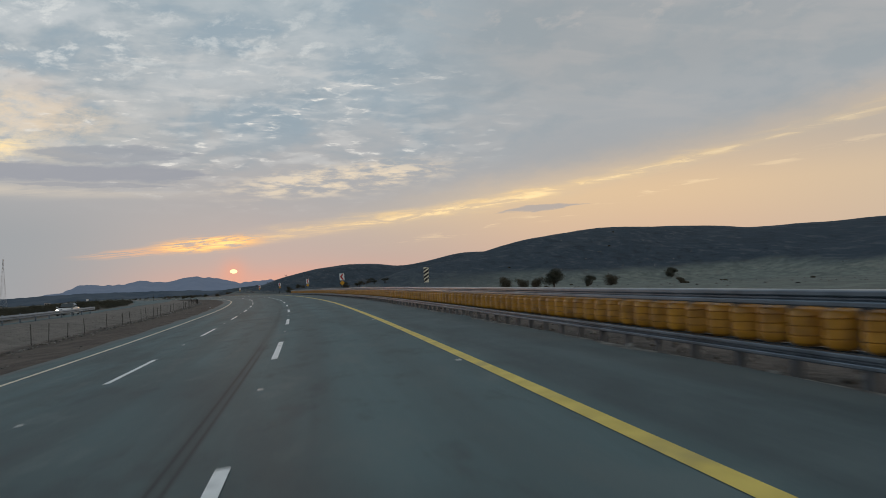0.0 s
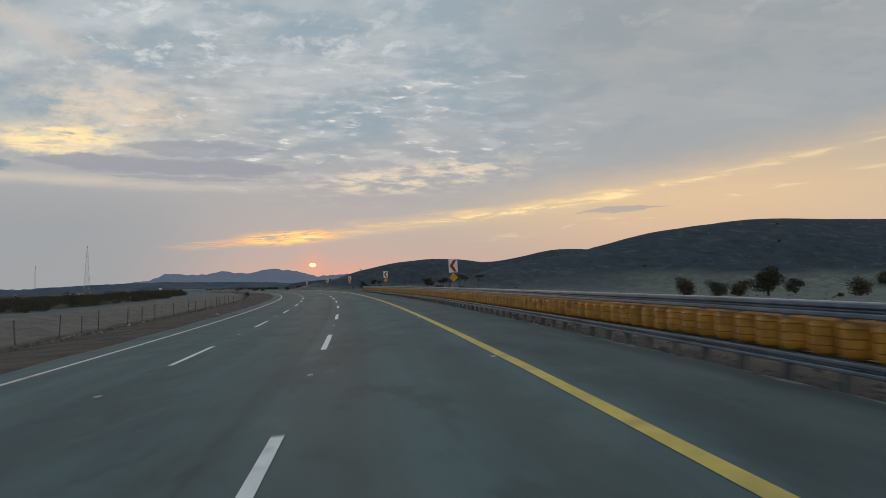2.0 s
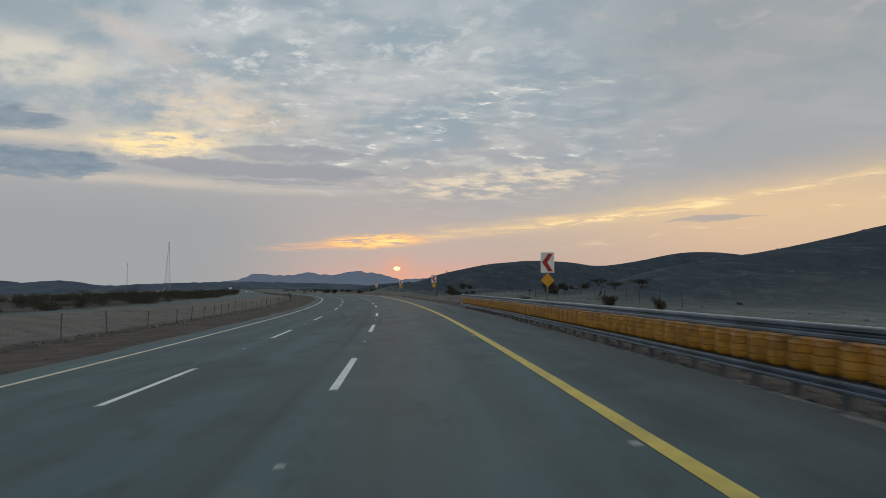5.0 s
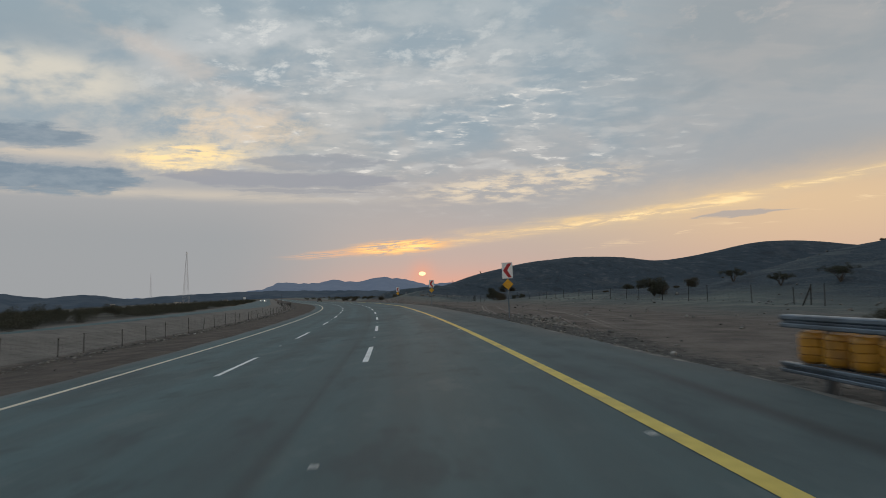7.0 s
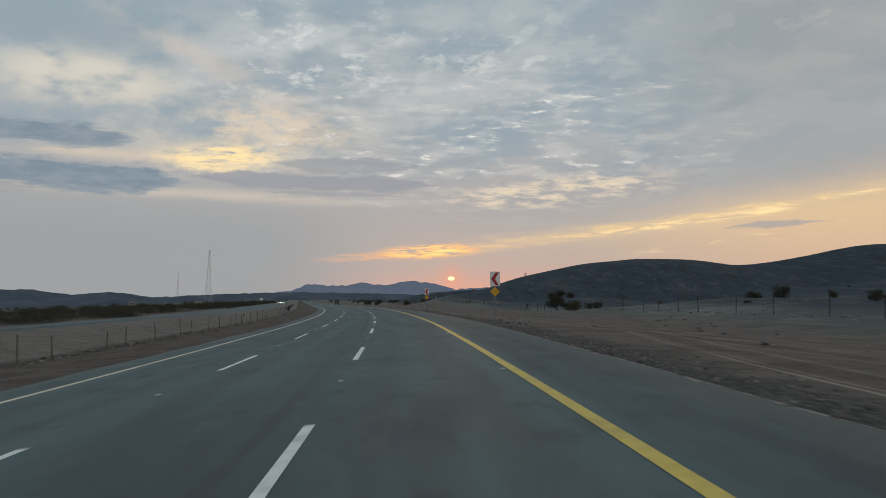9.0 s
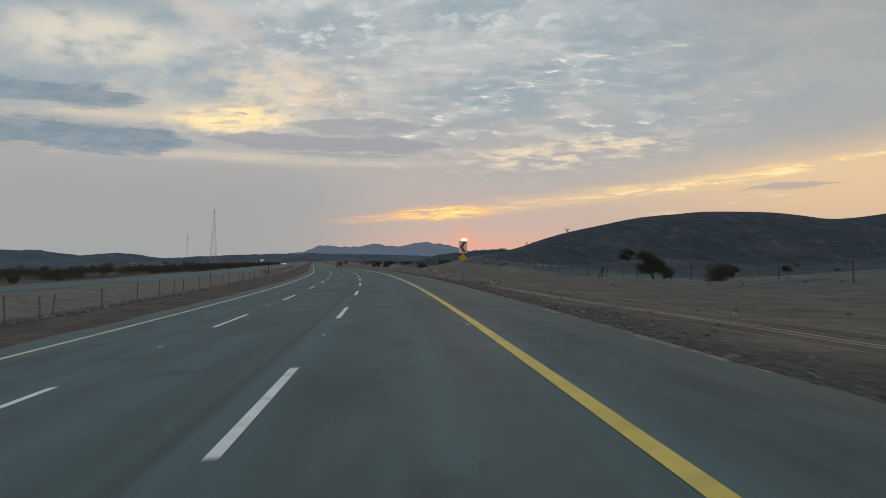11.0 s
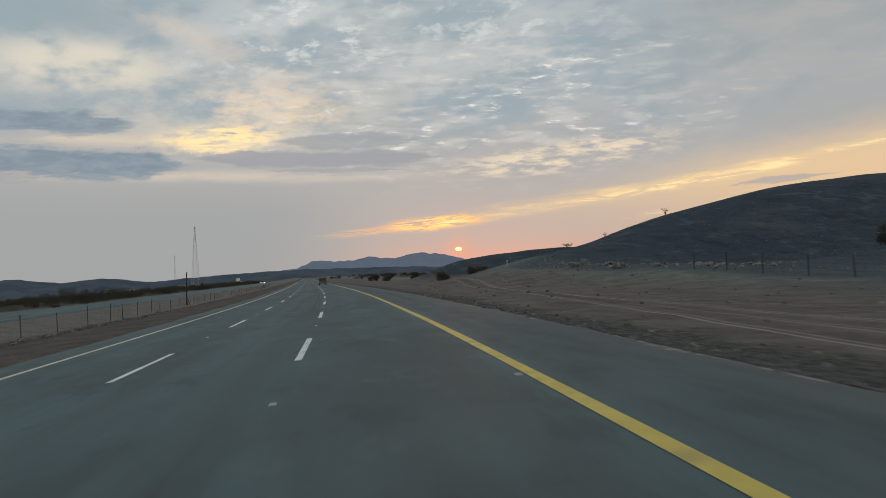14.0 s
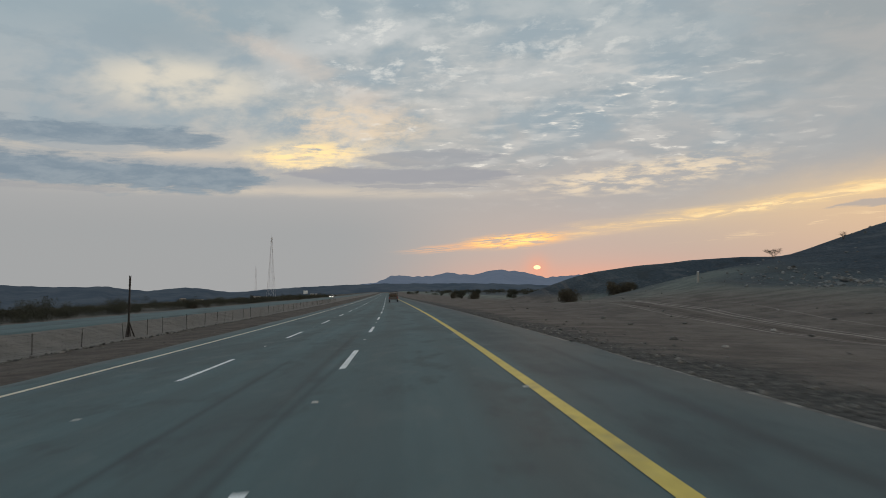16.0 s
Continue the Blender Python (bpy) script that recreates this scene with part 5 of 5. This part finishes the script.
def oncoming_car(s, d, lamps=True):
    base = new("car")
    x, y = plan(s, d)
    z = float(far_road_z(np.array([s]), np.array([d]))[0])
    base.matrix_basis = pose(float(x), float(y), z, 0, 0, heading(s) + 180)
    tagged(base, "white saloon car with lit headlamps on the far carriageway", "car", "oncoming cars")
    body = part("body", loft([(2.25, 0.74, 0.32, 0.66, 0.62), (2.05, 0.86, 0.22, 0.80, 0.72), (1.0, 0.90, 0.20, 0.93, 0.80), (0.5, 0.90, 0.20, 0.95, 0.82), (-1.3, 0.90, 0.20, 0.98, 0.80),
                              (-2.0, 0.86, 0.24, 0.98, 0.74), (-2.25, 0.78, 0.34, 0.86, 0.66)]), M_CARPAINT, base)
    part("cabin", loft([(0.95, 0.74, 0.90, 0.97, 0.70), (0.15, 0.74, 0.92, 1.44, 0.56), (-0.9, 0.74, 0.92, 1.45, 0.55), (-1.75, 0.72, 0.94, 1.02, 0.62)]), M_CARGLASS, base, "dark tinted windows")
    part("roof", box(bmesh.new(), 0, -0.38, 1.455, 1.06, 1.1, 0.04, None, 0.015), M_CARPAINT, base)
    for sx in (-1, 1):
        lamp = bmesh.new()
        bmesh.ops.create_uvsphere(lamp, u_segments=12, v_segments=8, radius=1.0, matrix=Matrix.Translation((sx * 0.62, 2.10, 0.66)) @ Matrix.Diagonal((0.17, 0.14, 0.09, 1)))
        part("headlamp", lamp, M_LAMP, body, "lit headlamp")
        part("mirror", box(bmesh.new(), sx * 0.98, 0.75, 1.0, 0.18, 0.1, 0.13, None, 0.02), M_CARPAINT, body)
        for yy in (1.38, -1.38):
            wheel(base, sx * 0.80, yy, 0.32, 0.21)
    part("grille", box(bmesh.new(), 0, 2.18, 0.48, 0.9, 0.14, 0.2, None, 0.02), M_BLACK, body)
    return base


oncoming_car(95.0, -28.2)
oncoming_car(720.0, -28.0)
oncoming_car(770.0, -31.5)


def pickup(s, d):
    base = new("pickup_truck")
    p = road_point(s, d)
    base.matrix_basis = pose(p.x, p.y, p.z, 0, math.degrees(-math.atan(float(np.interp(s, E_AT, E_VAL)))), heading(s))
    tagged(base, "dusty dark pickup truck with a loaded rack driving ahead", "truck")
    body = part("body", loft([(-2.6, 0.86, 0.45, 1.02, 0.84), (-2.5, 0.90, 0.40, 1.06, 0.88), (0.2, 0.90, 0.38, 1.06, 0.88), (1.2, 0.90, 0.36, 1.08, 0.84), (2.3, 0.86, 0.36, 1.0, 0.76), (2.55, 0.76, 0.45, 0.85, 0.66)]), M_TRUCKPAINT, base)
    part("cab", loft([(0.1, 0.80, 1.04, 1.74, 0.66), (0.2, 0.80, 1.04, 1.78, 0.66), (1.0, 0.80, 1.04, 1.76, 0.64), (1.7, 0.78, 1.04, 1.10, 0.70)]), M_TRUCKPAINT, base)
    part("rear_window", box(bmesh.new(), 0, 0.10, 1.45, 1.15, 0.06, 0.38, None, 0.02), M_CARGLASS, base)
    bm = bmesh.new()
    for sx in (-0.82, 0.82):
        for yy in (-2.45, -1.2, 0.0):
            rod(bm, (sx, yy, 1.02), (sx, yy, 2.05), 0.03, n=6)
        rod(bm, (sx, -2.5, 2.05), (sx, 0.1, 2.05), 0.03, n=6)
        rod(bm, (sx, -2.5, 1.55), (sx, 0.1, 1.55), 0.025, n=6)
    for yy in (-2.45, -1.2, 0.0):
        rod(bm, (-0.82, yy, 2.05), (0.82, yy, 2.05), 0.03, n=6)
    part("rack", bm, M_BLACK, base)
    part("load", box(bmesh.new(), 0, -1.25, 1.3, 1.5, 2.2, 0.55, None, 0.1), M_BARK, base, "brown covered load")
    tail = part("tailgate", box(bmesh.new(), 0, -2.61, 0.86, 1.5, 0.05, 0.42, None, 0.02), M_TRUCKPAINT, base)
    part("bumper", box(bmesh.new(), 0, -2.66, 0.50, 1.7, 0.12, 0.16, None, 0.03), M_STEEL, base)
    for sx in (-1, 1):
        part("tail_lamp", box(bmesh.new(), sx * 0.82, -2.60, 0.86, 0.12, 0.06, 0.32, None, 0.01), M_TAIL, body)
        for yy in (1.55, -1.55):
            wheel(base, sx * 0.80, yy, 0.37, 0.25)
    return base


pickup(530.0, -1.9)


def far_guardrail():
    base = new("guardrail")
    tagged(base, "grey steel guardrail along the other carriageway's edge", "guardrail")

    def at(s, d, up):
        x, y = plan(s, d)
        return (float(x), float(y), float(far_road_z(np.array([s]), np.array([d]))[0]) + up)
    st = np.arange(10.0, 93.5, 2.0)
    dd = -24.7
    part("rail", sweep(bmesh.new(), [(dd, 0.45), (dd + 0.05, 0.50), (dd + 0.05, 0.56), (dd, 0.60), (dd + 0.05, 0.64), (dd + 0.05, 0.70), (dd, 0.75), (dd - 0.02, 0.75), (dd - 0.02, 0.45)], st, at), M_STEEL, base)
    for s in np.arange(10.0, 93.0, 4.0):
        x, y, z = at(float(s), dd - 0.08, 0.0)
        part("post", box(bmesh.new(), x, y, z + 0.15, 0.10, 0.10, 1.25), M_STEEL, base)


far_guardrail()


def house(x, y, w, l, h, turn, label):
    base = new("house")
    base.matrix_basis = pose(x, y, height_at(x, y), 0, 0, turn)
    tagged(base, label, "house", "roadside buildings")
    part("wall", box(bmesh.new(), 0, 0, h / 2 - 0.5, w, l, h + 1.0), M_BLOCK, base)
    part("roof", box(bmesh.new(), 0, 0, h + 0.1, w + 0.3, l + 0.3, 0.22, None, 0.03), M_BLOCK, base)
    for sx in (-0.3, 0.05, 0.32):
        part("window", box(bmesh.new(), sx * w, -l / 2 - 0.01, h * 0.55, 1.1, 0.08, 1.1), M_CARGLASS, base)
    part("door", box(bmesh.new(), 0.18 * w, -l / 2 - 0.01, 1.0, 1.0, 0.08, 2.1), M_POST, base)


house(-612.0, 1010.0, 8, 6, 3.2, 25, "low pale block building among scrub below the mast")
house(-560.0, 1040.0, 6, 5, 3.0, 10, "small pale block house among scrub")
house(-690.0, 985.0, 6, 5, 3.0, 35, "small plastered house on the plain")
house(-470.0, 760.0, 5, 4, 2.8, 30, "small pale roadside hut by the carriageway")


def info_board():
    base = new("information_sign")
    x, y = plan(760.0, -44.0)
    base.matrix_basis = pose(float(x), float(y), height_at(float(x), float(y)), 0, 0, heading(760))
    tagged(base, "pale rectangular road sign on two posts far ahead", "road sign")
    for sx in (-1.4, 1.4):
        part("post", rod(bmesh.new(), (sx * 0.5, 0, -0.5), (sx * 0.5, 0, 3.0), 0.09, n=8), M_STEEL, base)
    part("panel", box(bmesh.new(), 0, -0.12, 3.0, 2.2, 0.06, 1.6, None, 0.02), M_SIGNWHITE, base)


info_board()
